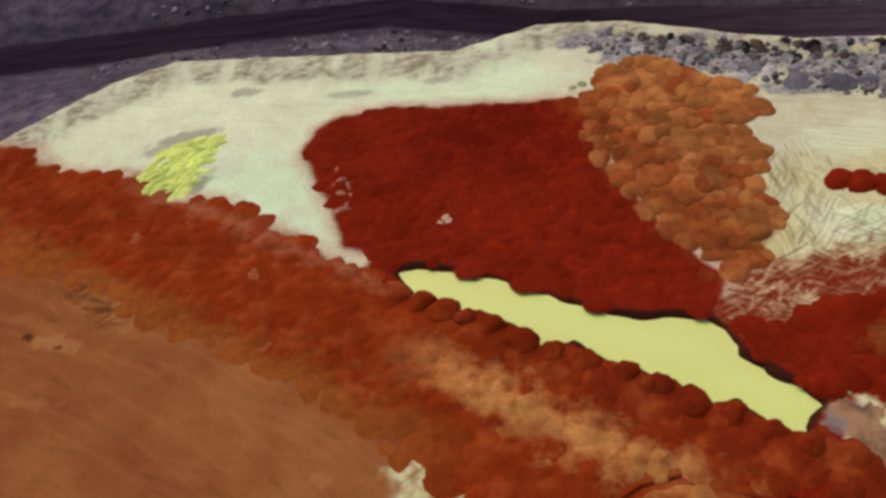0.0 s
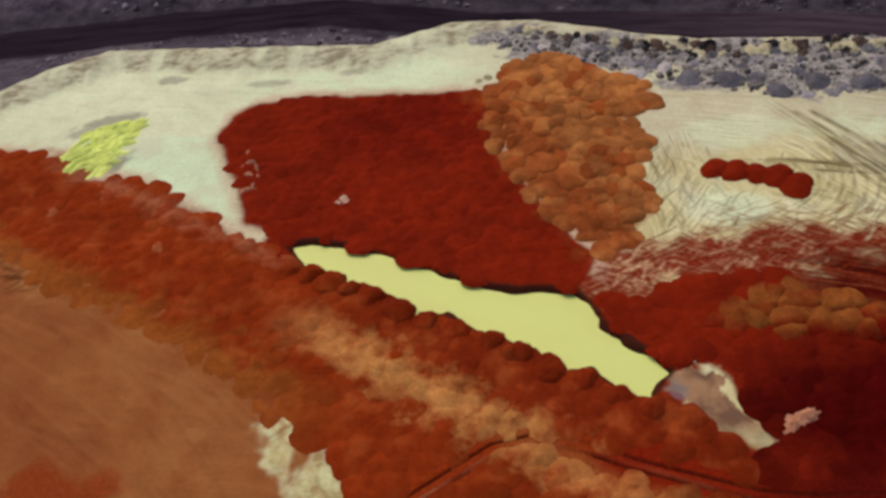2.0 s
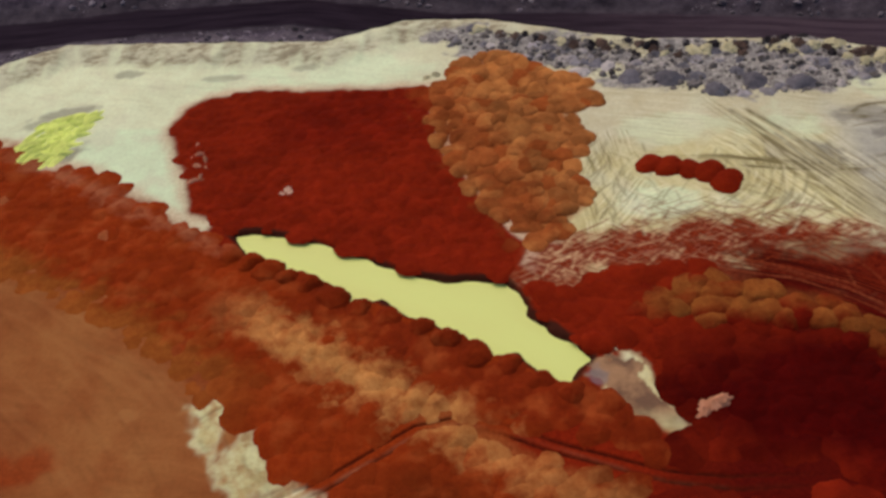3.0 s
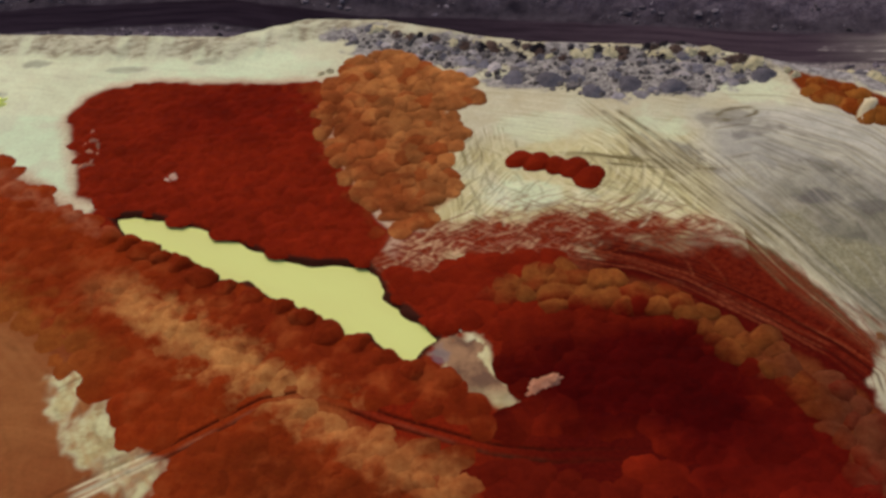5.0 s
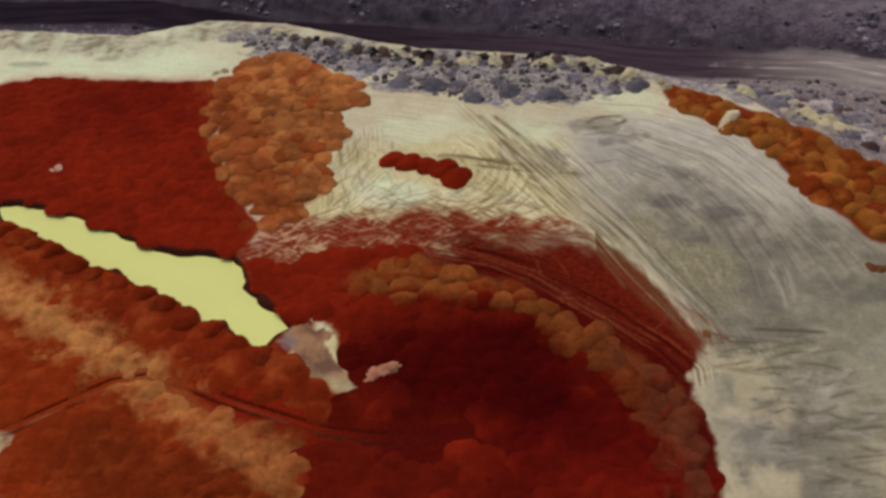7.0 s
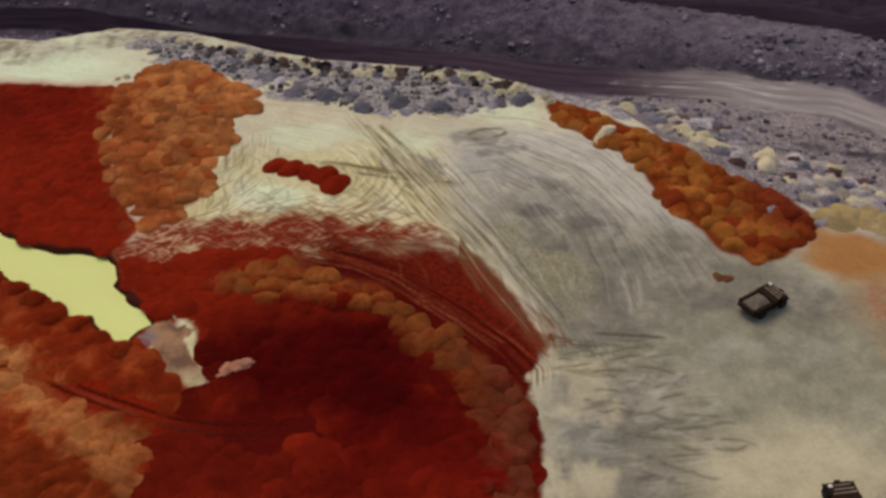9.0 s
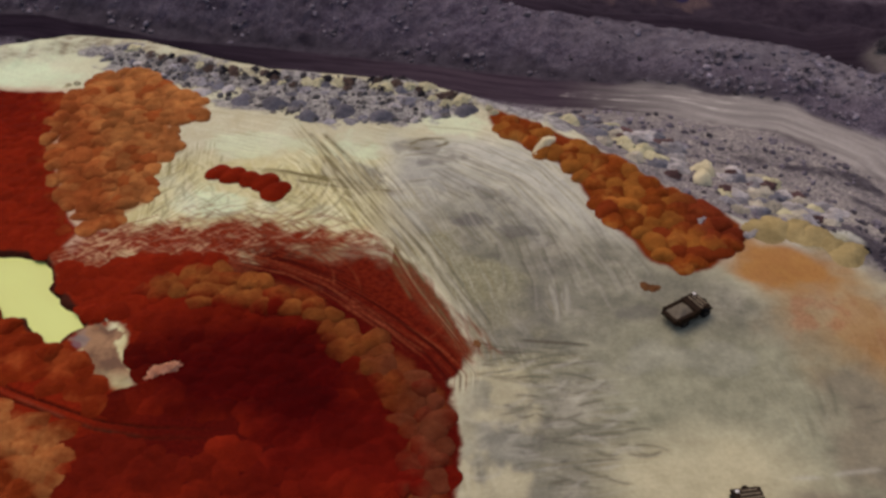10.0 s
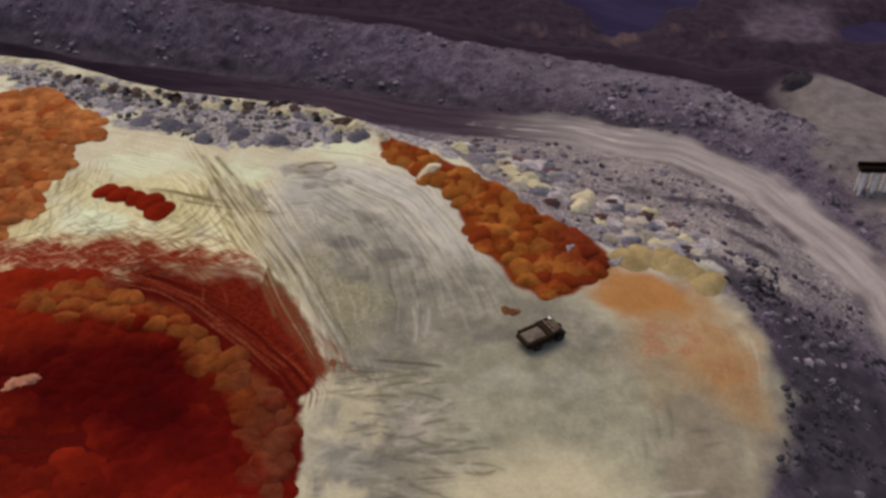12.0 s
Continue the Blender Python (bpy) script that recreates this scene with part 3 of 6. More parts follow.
    c = n.mix(n.attribute("slate_foot"), c, (0.16, 0.165, 0.19))
    c = n.mix(n.attribute("scratch"), c, n.mix(n.ramp(fine, 0.35, 0.65), (0.13, 0.015, 0.006), (0.29, 0.078, 0.034)))
    c = n.mix(n.math("MULTIPLY", n.ramp(ruts, 0.50, 0.60), n.attribute("rut_pale")), c, (0.185, 0.16, 0.075))
    c = n.mix(n.math("MULTIPLY", n.ramp(ruts, 0.46, 0.36), n.attribute("rut_pale")), c, (0.40, 0.365, 0.20))
    c = n.mix(n.attribute("blush_stroke"), c, n.mix(n.ramp(fine, 0.35, 0.65), (0.50, 0.24, 0.13), (0.62, 0.49, 0.28)))
    c = n.mix(n.attribute("dark_line"), c, n.mix(n.attribute("grey"), (0.120, 0.100, 0.045), (0.085, 0.080, 0.058)))
    c = n.mix(n.attribute("pale_line"), c, n.mix(n.attribute("grey"), (0.62, 0.60, 0.39), (0.40, 0.395, 0.33)))
    c = n.mix(n.attribute("red_stroke"), c, n.mix(n.ramp(fine, 0.35, 0.65), (0.110, 0.010, 0.0040), (0.200, 0.034, 0.013)))
    c = n.mix(n.attribute("tan_spot"), c, n.mix(n.ramp(fine, 0.35, 0.65), (0.46, 0.235, 0.090), (0.33, 0.135, 0.048)))
    c = n.mix(n.attribute("dark_spot"), c, (0.070, 0.022, 0.008))
    c = n.mix(n.attribute("spoil"), c, n.mix(n.ramp(n.noise(0.7, 6.0, 0.75), 0.42, 0.60), (0.11, 0.108, 0.128), n.mix(n.ramp(mid, 0.35, 0.65), (0.27, 0.27, 0.30), (0.43, 0.42, 0.395))))
    rock = n.mix(n.ramp(mid, 0.3, 0.7), (0.046, 0.036, 0.056), (0.120, 0.104, 0.136))
    rock = n.mix(n.attribute("bench"), rock, n.mix(n.ramp(fine, 0.35, 0.65), (0.155, 0.142, 0.145), (0.32, 0.295, 0.265)))
    rock = n.scaled(rock, n.ramp(fine, 0.3, 0.7, 0.55, 1.4))
    rock = n.mix(n.attribute("plum"), rock, n.mix(n.ramp(mid, 0.35, 0.65), (0.026, 0.022, 0.030), (0.056, 0.049, 0.062)))
    rock = n.mix(n.attribute("crest_dust"), rock, n.mix(n.ramp(mid, 0.35, 0.65), (0.115, 0.102, 0.120), (0.185, 0.170, 0.188)))
    rock = n.mix(n.attribute("ramp"), rock, n.mix(n.ramp(mid, 0.35, 0.65), (0.112, 0.100, 0.098), (0.172, 0.157, 0.152)))
    rock = n.mix(n.attribute("pale_spill"), rock, n.mix(n.ramp(fine, 0.35, 0.65), (0.17, 0.155, 0.15), (0.40, 0.375, 0.33)))
    c = n.mix(n.attribute("rock"), c, rock)
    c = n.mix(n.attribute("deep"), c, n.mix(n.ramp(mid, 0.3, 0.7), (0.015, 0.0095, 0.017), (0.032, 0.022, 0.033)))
    c = n.mix(n.attribute("pit_shore"), c, n.mix(n.ramp(fine, 0.35, 0.65), (0.045, 0.030, 0.036), (0.120, 0.080, 0.078)))
    c = n.mix(n.attribute("pit_apron"), c, n.mix(n.ramp(mid, 0.35, 0.65), (0.060, 0.045, 0.062), (0.105, 0.085, 0.110)))
    lane = n.noise(1.0, 4.0, 0.6, None, n.joint(n.attribute("road_u"), n.attribute("road_v")))
    # road colour with the western road's shade painted in as a darker pair of tones
    c = n.mix(n.attribute("road"), c, n.mix(n.attribute("road_shade"), n.mix(n.ramp(lane, 0.35, 0.65), (0.030, 0.020, 0.030), (0.058, 0.042, 0.056)), n.mix(n.ramp(lane, 0.35, 0.65), (0.010, 0.0065, 0.012), (0.023, 0.016, 0.026))))
    c = n.mix(n.attribute("dust"), c, n.mix(n.ramp(lane, 0.35, 0.65), (0.23, 0.215, 0.205), (0.37, 0.350, 0.325)))
    c = n.mix(n.math("MULTIPLY", n.ramp(lane, 0.54, 0.68), n.attribute("bright_dust")), c, (0.56, 0.54, 0.50))
    c = n.mix(n.attribute("wet"), c, (0.030, 0.012, 0.008))
    c = n.scaled(c, n.ramp(broad, 0.3, 0.7, 0.90, 1.1))
    c = n.scaled(c, n.ramp(fine, 0.25, 0.75, 0.88, 1.12))
    return n.finish(c, 0.95, n.math("ADD", fine, n.math("MULTIPLY", streak, 0.15)), 0.4, 0.3)


def water_material(name, colour, colour_2, rough):
    n = Net(name)
    c = n.mix(n.ramp(n.noise(0.06, 4.0, 0.5, (-30, 0.5, 1.5)), 0.35, 0.65), colour, colour_2)
    m = n.finish(c, rough, n.noise(1.5, 3.0, 0.5), 0.03, 0.05)
    n.bsdf.inputs["Specular IOR Level"].default_value = 0.3
    return m


def plain(name, colour, rough=0.6, metal=0.0, vary=0.25):
    n = Net(name)
    c = n.scaled(n.mix(0.0, colour, colour), n.ramp(n.noise(1.2, 5.0, 0.6), 0.3, 0.7, 1 - vary, 1 + vary))
    m = n.finish(c, rough, n.noise(6.0, 4.0, 0.6), 0.1, 0.02)
    n.bsdf.inputs["Metallic"].default_value = metal
    return m


mat_ground = ground_material()
mat_pond = water_material("milky_yellow_water", (0.575, 0.69, 0.215), (0.56, 0.64, 0.20), 0.35)
mat_blue = water_material("dark_blue_water", (0.030, 0.026, 0.060), (0.022, 0.018, 0.042), 0.6)
mat_blue.node_tree.nodes["Principled BSDF"].inputs["Specular IOR Level"].default_value = 0.0


# ---- the ground, one sheet out to the horizon ----
def spread(start, end, step, reach):
    core = np.arange(start, end + step, step)
    out, d = [], step
    far = 0.0
    while far < reach:
        d *= 1.16
        far += d
        out.append(far)
    out = np.array(out)
    return np.concatenate([core[0] - out[::-1], core, core[-1] + out])


def finer(axis, low, high, step):
    return np.concatenate([axis[axis < low], np.arange(low, high, step), axis[axis >= high]])


gx = finer(spread(-128.0, 252.0, 0.42, 2500), -28.0, 142.0, 0.26)
gy = finer(spread(46.0, 300.0, 0.42, 2500), 54.0, 158.0, 0.26)
NX, NY = len(gx), len(gy)
X, Y = [a.ravel() for a in np.meshgrid(gx, gy)]
Z, rim, road_d, beyond, pond_d = heights(X, Y)
_, road_run = line_distance(X, Y, ROAD_XY)


def blot(x, y, rx, ry, turn=0.0, seed=0, rough=0.5):
    """A soft oval patch with an uneven edge."""
    c, s = math.cos(radians(turn)), math.sin(radians(turn))
    u, v = (X - x) * c + (Y - y) * s, (Y - y) * c - (X - x) * s
    near = (np.abs(X - x) < 3 * max(rx, ry)) & (np.abs(Y - y) < 3 * max(rx, ry))
    out = np.zeros(X.shape)
    d = 1 - np.hypot(u[near] / rx, v[near] / ry) + rough * fbm(X[near], Y[near], max(1.5, min(rx, ry)), 3, seed)
    out[near] = smooth(-0.25, 0.35, d)
    return out


masks = {}
edge = 1.2 + 3.5 * smooth(180, 190, X)
east = smooth(181, 190, X) * smooth(124, 112, Y)
plateau = smooth(-1.5 - 1.5 * east, 0.5 + 5.0 * east, rim + edge * fbm(X, Y, 6, 3, 30))
in_wedge, in_cream = area_mask(X, Y, WEDGE, 0.8, 2.4, 3, 47), area_mask(X, Y, CREAM_M, 1.5, 4.0, 5, 46) * smooth(-0.45, 0.25, fbm(X * 0.8 + 0.5 * Y, Y * 0.5 - X, 5, 4, 17))
cut = 1 - np.maximum(in_wedge, in_cream)
masks["straw_soil"] = 0.85 * in_cream
masks["red"] = area_mask(X, Y, RED_A, 1.0, 1.5, 6, 40) * cut
shore = smooth(-6, -4, pond_d) * cut
masks["maroon"] = area_mask(X, Y, RED_C, 0.6, 1.6, 4, 41) * cut
masks["rust"] = np.maximum(area_mask(X, Y, RED_D, 2.0, 3.0, 5, 42) * cut, shore * smooth(-7, -5, inside(X, Y, RED_D)) * (X > -22))
masks["rust"] *= 0.25 + 0.75 * smooth(0, 9, line_distance(X, Y, [(-150, 140), (-103.7, 132.9), (-84.8, 127), (-65.2, 112.5), (-44, 101), (-25.2, 83.7)])[0] + 3 * fbm(X, Y, 5, 3, 821))
masks["rust"] = np.maximum(masks["rust"], 0.7 * blot(-58, 69, 13, 6, 10, 822, 0.8))
masks["red"] = np.maximum(masks["red"], shore * smooth(-6, -4, np.maximum(inside(X, Y, RED_A), inside(X, Y, RED_C))))
masks["ochre"] = np.maximum.reduce([area_mask(X, Y, OCHRE_B, 1.2, 1.5, 6, 43), 0.3 * area_mask(X, Y, OCHRE_E, 1.5, 2.0, 5, 44), 0.45 * area_mask(X, Y, OCHRE_BAND, 1.5, 2.5, 5, 45)]) * cut
masks["brown"] = np.maximum(area_mask(X, Y, BROWN, 2.0, 3.0, 8, 55), smooth(46, 34, Y + 5 * fbm(X, Y, 14, 3, 556)) * smooth(116, 104, X + 5 * fbm(X, Y, 14, 3, 557))) * (1 - in_cream)
mixed = area_mask(X, Y, MIX, 2.5, 3.0, 5, 48)
masks["frayed"] = area_mask(X, Y, MIX, 5.0, 4.5, 7, 48) * (1 - 0.92 * area_mask(X, Y, Q_FLAT, 2.5, 3.0, 6, 56))
masks["scuffed"] = 0.32 * np.maximum(mixed * smooth(90, 64, X) * (0.45 + 0.55 * smooth(106.5, 111, Y)), 0.9 * blot(36, 109, 6, 4, 35, 92, 0.7)) + 0.05 * area_mask(X, Y, Q_FLAT, 2.5, 3.0, 6, 56)
masks["maroon"] *= 1 - smooth(106, 109, Y + 2 * fbm(X, Y, 5, 3, 25)) * (X < 97)
split = smooth(46, 62, X + 5 * fbm(X, Y, 10, 3, 37))
masks["red"] = np.maximum(masks["red"], masks["maroon"])
masks["maroon"] = masks["maroon"] * split
masks["torn"] = area_mask(X, Y, Q_FLAT, 2.0, 3.0, 5, 56) * (0.7 + 0.3 * smooth(-0.3, 0.3, fbm(X, Y, 7, 4, 57)))
masks["grey"] = area_mask(X, Y, GREY_PLAIN, 6.0, 6.0, 14, 50) * (1 - 0.75 * smooth(14, 4, line_distance(X, Y, INNER_F)[0] + 5 * fbm(X, Y, 10, 3, 22)) * smooth(112, 126, Y)) * (1 - 0.55 * smooth(116, 136, Y + 6 * fbm(X, Y, 12, 3, 14)))
masks["lemon"] = smooth(34, 42, X) * smooth(104, 92, X) * smooth(150, 138, Y + 5 * fbm(X, Y, 12, 3, 21)) * 0.8
masks["plain"] = smooth(128, 146, X + 5 * fbm(X, Y, 12, 3, 35)) * smooth(98, 84, Y + 6 * fbm(X, Y, 16, 3, 58)) * 0.9
masks["olive"] = np.maximum(0.6 * blot(111, 106, 8, 17, 30, 381, 0.9), 0.5 * blot(123, 80, 9, 7, 0, 383, 0.9))
masks["olive"] = np.maximum(masks["olive"], 0.8 * blot(183, 117, 9, 4, -32, 387, 0.6))
masks["lilac"] = np.maximum.reduce([0.4 * blot(106, 136, 12, 5, -20, 382, 0.9), 0.25 * blot(122, 122, 8, 6, 0, 384, 0.9), 0.2 * blot(119, 62, 4, 9, 0, 385, 0.9), 0.2 * blot(150, 84, 14, 4, 0, 386, 0.9)])
masks["cool"] = 0.85 * smooth(88, 98, X + 4 * fbm(X, Y, 10, 3, 371)) * smooth(106, 114, Y) * smooth(157, 147, Y + 6 * fbm(X, Y, 10, 3, 372))
masks["pale"] = smooth(30, -8, X) * 0.9
masks["bank"] = 0.9 * smooth(9.5, 7.0, rim + 2.0 * fbm(X, Y, 4, 3, 811)) * smooth(124, 110, X) * (1 - 0.4 * smooth(20, 40, X)) * smooth(-0.7, 0.1, fbm(X * 1.5, Y * 0.5, 5, 3, 812))
masks["slurry"] = np.maximum.reduce([area_mask(X, Y, SLURRY, 1.0, 1.0, 5, 59), 0.75 * blot(57, 126, 9, 5, -8, 591, 0.9), 0.6 * blot(84, 147, 8, 5, -40, 592, 0.9), 0.5 * blot(108, 157, 9, 4, -20, 593, 0.9), 0.45 * blot(60, 148, 12, 5, 0, 594, 0.9), 0.6 * blot(-10, 177, 26, 5, 2, 595, 0.9)])
near_red = np.maximum(smooth(-3.2, 0.0, inside(X, Y, RED_A) + 1.2 * fbm(X, Y, 4, 3, 561)), smooth(-4.0, 0.0, inside(X, Y, RED_D) + 1.6 * fbm(X, Y, 4, 3, 562)) * smooth(128, 122, X) * smooth(110, 116, Y))
masks["rosy"] = 0.75 * near_red * (1 - np.maximum(masks["red"], masks["rust"])) * smooth(60, 40, X) * (1 - masks["brown"])
masks["orange"] = area_mask(X, Y, STAIN_J, 5.0, 7.0, 9, 51) * 0.7
masks["bloom"] = np.maximum(0.9 * blot(173, 109.5, 14, 7, -20, 70, 0.6), 0.4 * blot(186, 95, 6, 11, 10, 701, 0.8))
masks["pinkish"] = np.maximum(0.6 * blot(178, 96.5, 6, 5, 40, 71, 1.1), 0.3 * blot(189, 92, 5, 7, 0, 711, 1.1), 0.7 * blot(186.3, 69, 3.2, 1.8, 10, 713, 1.0)) * smooth(-0.4, 0.2, fbm(X, Y, 3, 3, 712))
masks["heaped_orange"] = area_mask(X, Y, ORANGE_F, 0.6, 1.0, 4, 72)
masks["ash"] = np.maximum(smooth(0.05, 0.45, in_wedge) * (0.35 + 0.65 * smooth(74, 78.5, Y)), 0.8 * blot(-37, 145.2, 2.2, 4.5, 15, 73, 0.9) * smooth(-0.1, 0.2, fbm(X, Y, 2.5, 3, 74)))
masks["rock"] = 1 - plateau
spill_d, spill_run = line_distance(X, Y, [(160, 153), (168.8, 148.6), (179.6, 143.5), (188, 136), (197.4, 128), (206, 120)])
masks["pale_spill"] = 0.85 * smooth(4.0, 1.0, spill_d + 3.5 * fbm(X, Y, 3.5, 4, 731)) * smooth(0, 8, spill_run)
# plum patches; the far bank's term paints shade along its foot by the road
masks["plum"] = np.maximum.reduce([0.9 * blot(190, 158.5, 8, 4.5, -10, 721, 0.8), 0.85 * blot(206, 156.5, 7, 4.5, -40, 722, 0.8), 0.8 * blot(205.5, 138, 8, 3.5, -35, 723, 0.8), 0.8 * blot(194, 117, 3.5, 13, 32, 724, 0.8),
                                   0.75 * blot(203, 95, 5, 26, 0, 725, 0.9), 0.6 * blot(178, 161, 6, 3, 0, 726, 0.9),
                                   1.0 * blot(208, 66, 18, 50, 0, 727, 0.6), 0.42 * smooth(150, 60, X) * smooth(-0.5, 0.2, fbm(X, Y, 9, 4, 741)), 0.9 * beyond * smooth(20, 11, road_d + 4 * fbm(X, Y, 8, 3, 728)) * smooth(215, 185, X), 0.9 * (1 - beyond) * smooth(15, 9.5, road_d + 3 * fbm(X, Y, 7, 3, 729)) * smooth(120, 60, X)])
# painted shade: road darkens westward, and on the lower road
masks["road_shade"] = np.maximum(smooth(110, 10, X), 0.8 * beyond * smooth(44, 50, road_d))
masks["crest_dust"] = beyond * (0.75 * smooth(19, 29, road_d + 4 * fbm(X, Y, 9, 4, 732)) * smooth(40, 37, road_d) * smooth(110, 215, X) + 0.0) + 0.4 * (1 - beyond) * smooth(60, 0, X) * smooth(0.15, 0.4, fbm(X, Y, 9, 4, 734))
masks["ramp"] = beyond * smooth(229, 235, X + 4 * fbm(X, Y, 9, 3, 733) - 6 * smooth(185, 160, Y)) * smooth(247, 238, Y + 0.25 * (X - 240) + 3 * fbm(X, Y, 9, 3, 735)) * smooth(100, 130, Y)
masks["bright_dust"] = 0.9 * blot(166, 203, 26, 4.5, -9, 736, 0.7)
masks["pit_shore"] = 0.8 * blot(203, 338, 30, 5, 4, 737, 1.2) * smooth(-0.2, 0.2, fbm(X, Y, 9, 3, 738))
masks["pit_apron"] = 0.9 * blot(272, 354, 17, 34, -38, 739, 0.6)
masks["spoil"] = 0.85 * smooth(-0.05, 0.25, 0.11 * inside(X, Y, GREY_G) + fbm(X, Y, 5, 4, 29)) * (np.abs(X - 62) < 70) * (inside(X, Y, GREY_G) > -4)
masks["bench"] = 0.9 * (1 - plateau) * (1 - 0.92 * beyond) * smooth(105, 150, X) * smooth(100, 135, Y) * (0.6 + 0.4 * smooth(0.15, 0.85, value_noise(road_d / 2.2 + 1.5 * fbm(X, Y, 7, 4, 75), road_run / 4 + 1.5 * fbm(X, Y, 7, 4, 79), 76)))
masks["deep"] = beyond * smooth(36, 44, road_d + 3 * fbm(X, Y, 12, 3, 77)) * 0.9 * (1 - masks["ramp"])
masks["road"] = smooth(8.5, 6.5, road_d + 0.8 * fbm(X, Y, 5, 3, 52)) + smooth(50, 56, road_d) * beyond * smooth(80, 70, road_d) * smooth(240, 225, X)
masks["dust"] = smooth(132, 180, X) * smooth(10, 5, road_d + 3 * fbm(X, Y, 9, 3, 53)) * 0.85
masks["road_u"], masks["road_v"] = np.where(beyond, road_d, -road_d) / 2.2 + fbm(X, Y, 25, 2, 18), road_run / 26
masks["wet"] = smooth(-1.5, -0.5, pond_d + 0.4 * fbm(X, Y, 2, 2, 54)) * 0.9
masks["straw"] = 0.8 * smooth(1.5, 0.35, np.hypot((X - 152) / 17, (Y - 58) / 10) + 0.45 * fbm(X, Y, 14, 4, 28)) + 0.65 * blot(118, 66, 7, 20, 0, 27, 0.9) * smooth(-0.25, 0.25, fbm(X, Y, 5, 4, 36))
masks["drab"] = np.maximum.reduce([0.7 * blot(180, 68, 10, 13, 0, 571, 0.8), 0.75 * smooth(57, 54, Y + 1.5 * fbm(X, Y, 6, 3, 572)) * smooth(160, 166, X), 0.5 * blot(190, 80, 5, 20, 0, 573, 0.9)])
masks["smudge"] = np.maximum.reduce([0.8 * blot(112, 122, 4.5, 2.2, 0, 80), 0.6 * blot(121.5, 118.5, 4, 2, 0, 81), 0.45 * blot(105, 143, 6, 1.6, 10, 822, 0.9), 0.4 * blot(116, 131, 5, 1.8, -20, 823, 0.9), 0.5 * blot(101, 148, 6, 3.4, 0, 82, 0.8), 0.7 * blot(88, 136.2, 9, 4.2, -32, 83, 1.2),
                                     0.2 * blot(108, 112, 8, 5, 60, 84, 0.8), 0.3 * blot(118, 93, 12, 9, 20, 19, 0.9), 0.3 * blot(128, 108, 6, 4, 0, 85), 0.5 * blot(143, 95.5, 4, 2.5, 0, 86), 0.6 * blot(-68, 152.5, 5, 2.5, 40, 87), 0.55 * blot(-73, 168.5, 8, 2.0, 10, 871),
                                     0.5 * blot(-62, 183, 4, 1.6, 0, 88), 0.45 * blot(-74, 166, 8, 2.5, 18, 89), 0.4 * blot(-18, 180, 4, 1.4, 0, 90), 0.4 * blot(-38, 178, 5, 1.4, 0, 91)])


on_cream = plateau * (1 - np.maximum.reduce([masks["red"], masks["ochre"], masks["maroon"], masks["rust"], masks["heaped_orange"]]))
fur_u, fur_v, fur_m = np.zeros(X.shape), np.zeros(X.shape), np.zeros(X.shape)
rx_, ry_ = X - 60, (Y - 134) * 1.2
ring, angle = np.hypot(rx_, ry_), np.arctan2(ry_, rx_)
d_o, run_o = line_distance(X, Y, TRACK_O)
d_f, run_f = line_distance(X, Y, INNER_F)
d_e, run_e = line_distance(X, Y, [(106, 96), (113, 84), (111.5, 70), (112, 40)])
wave, wave_2 = fbm(X, Y, 9, 3, 101), fbm(X, Y, 16, 3, 95)
patchy = smooth(-0.35, 0.25, fbm(X, Y, 8, 3, 91))


def across(degrees):
    a = math.radians(degrees)
    return Y * math.cos(a) - X * math.sin(a), X * math.cos(a) + Y * math.sin(a)


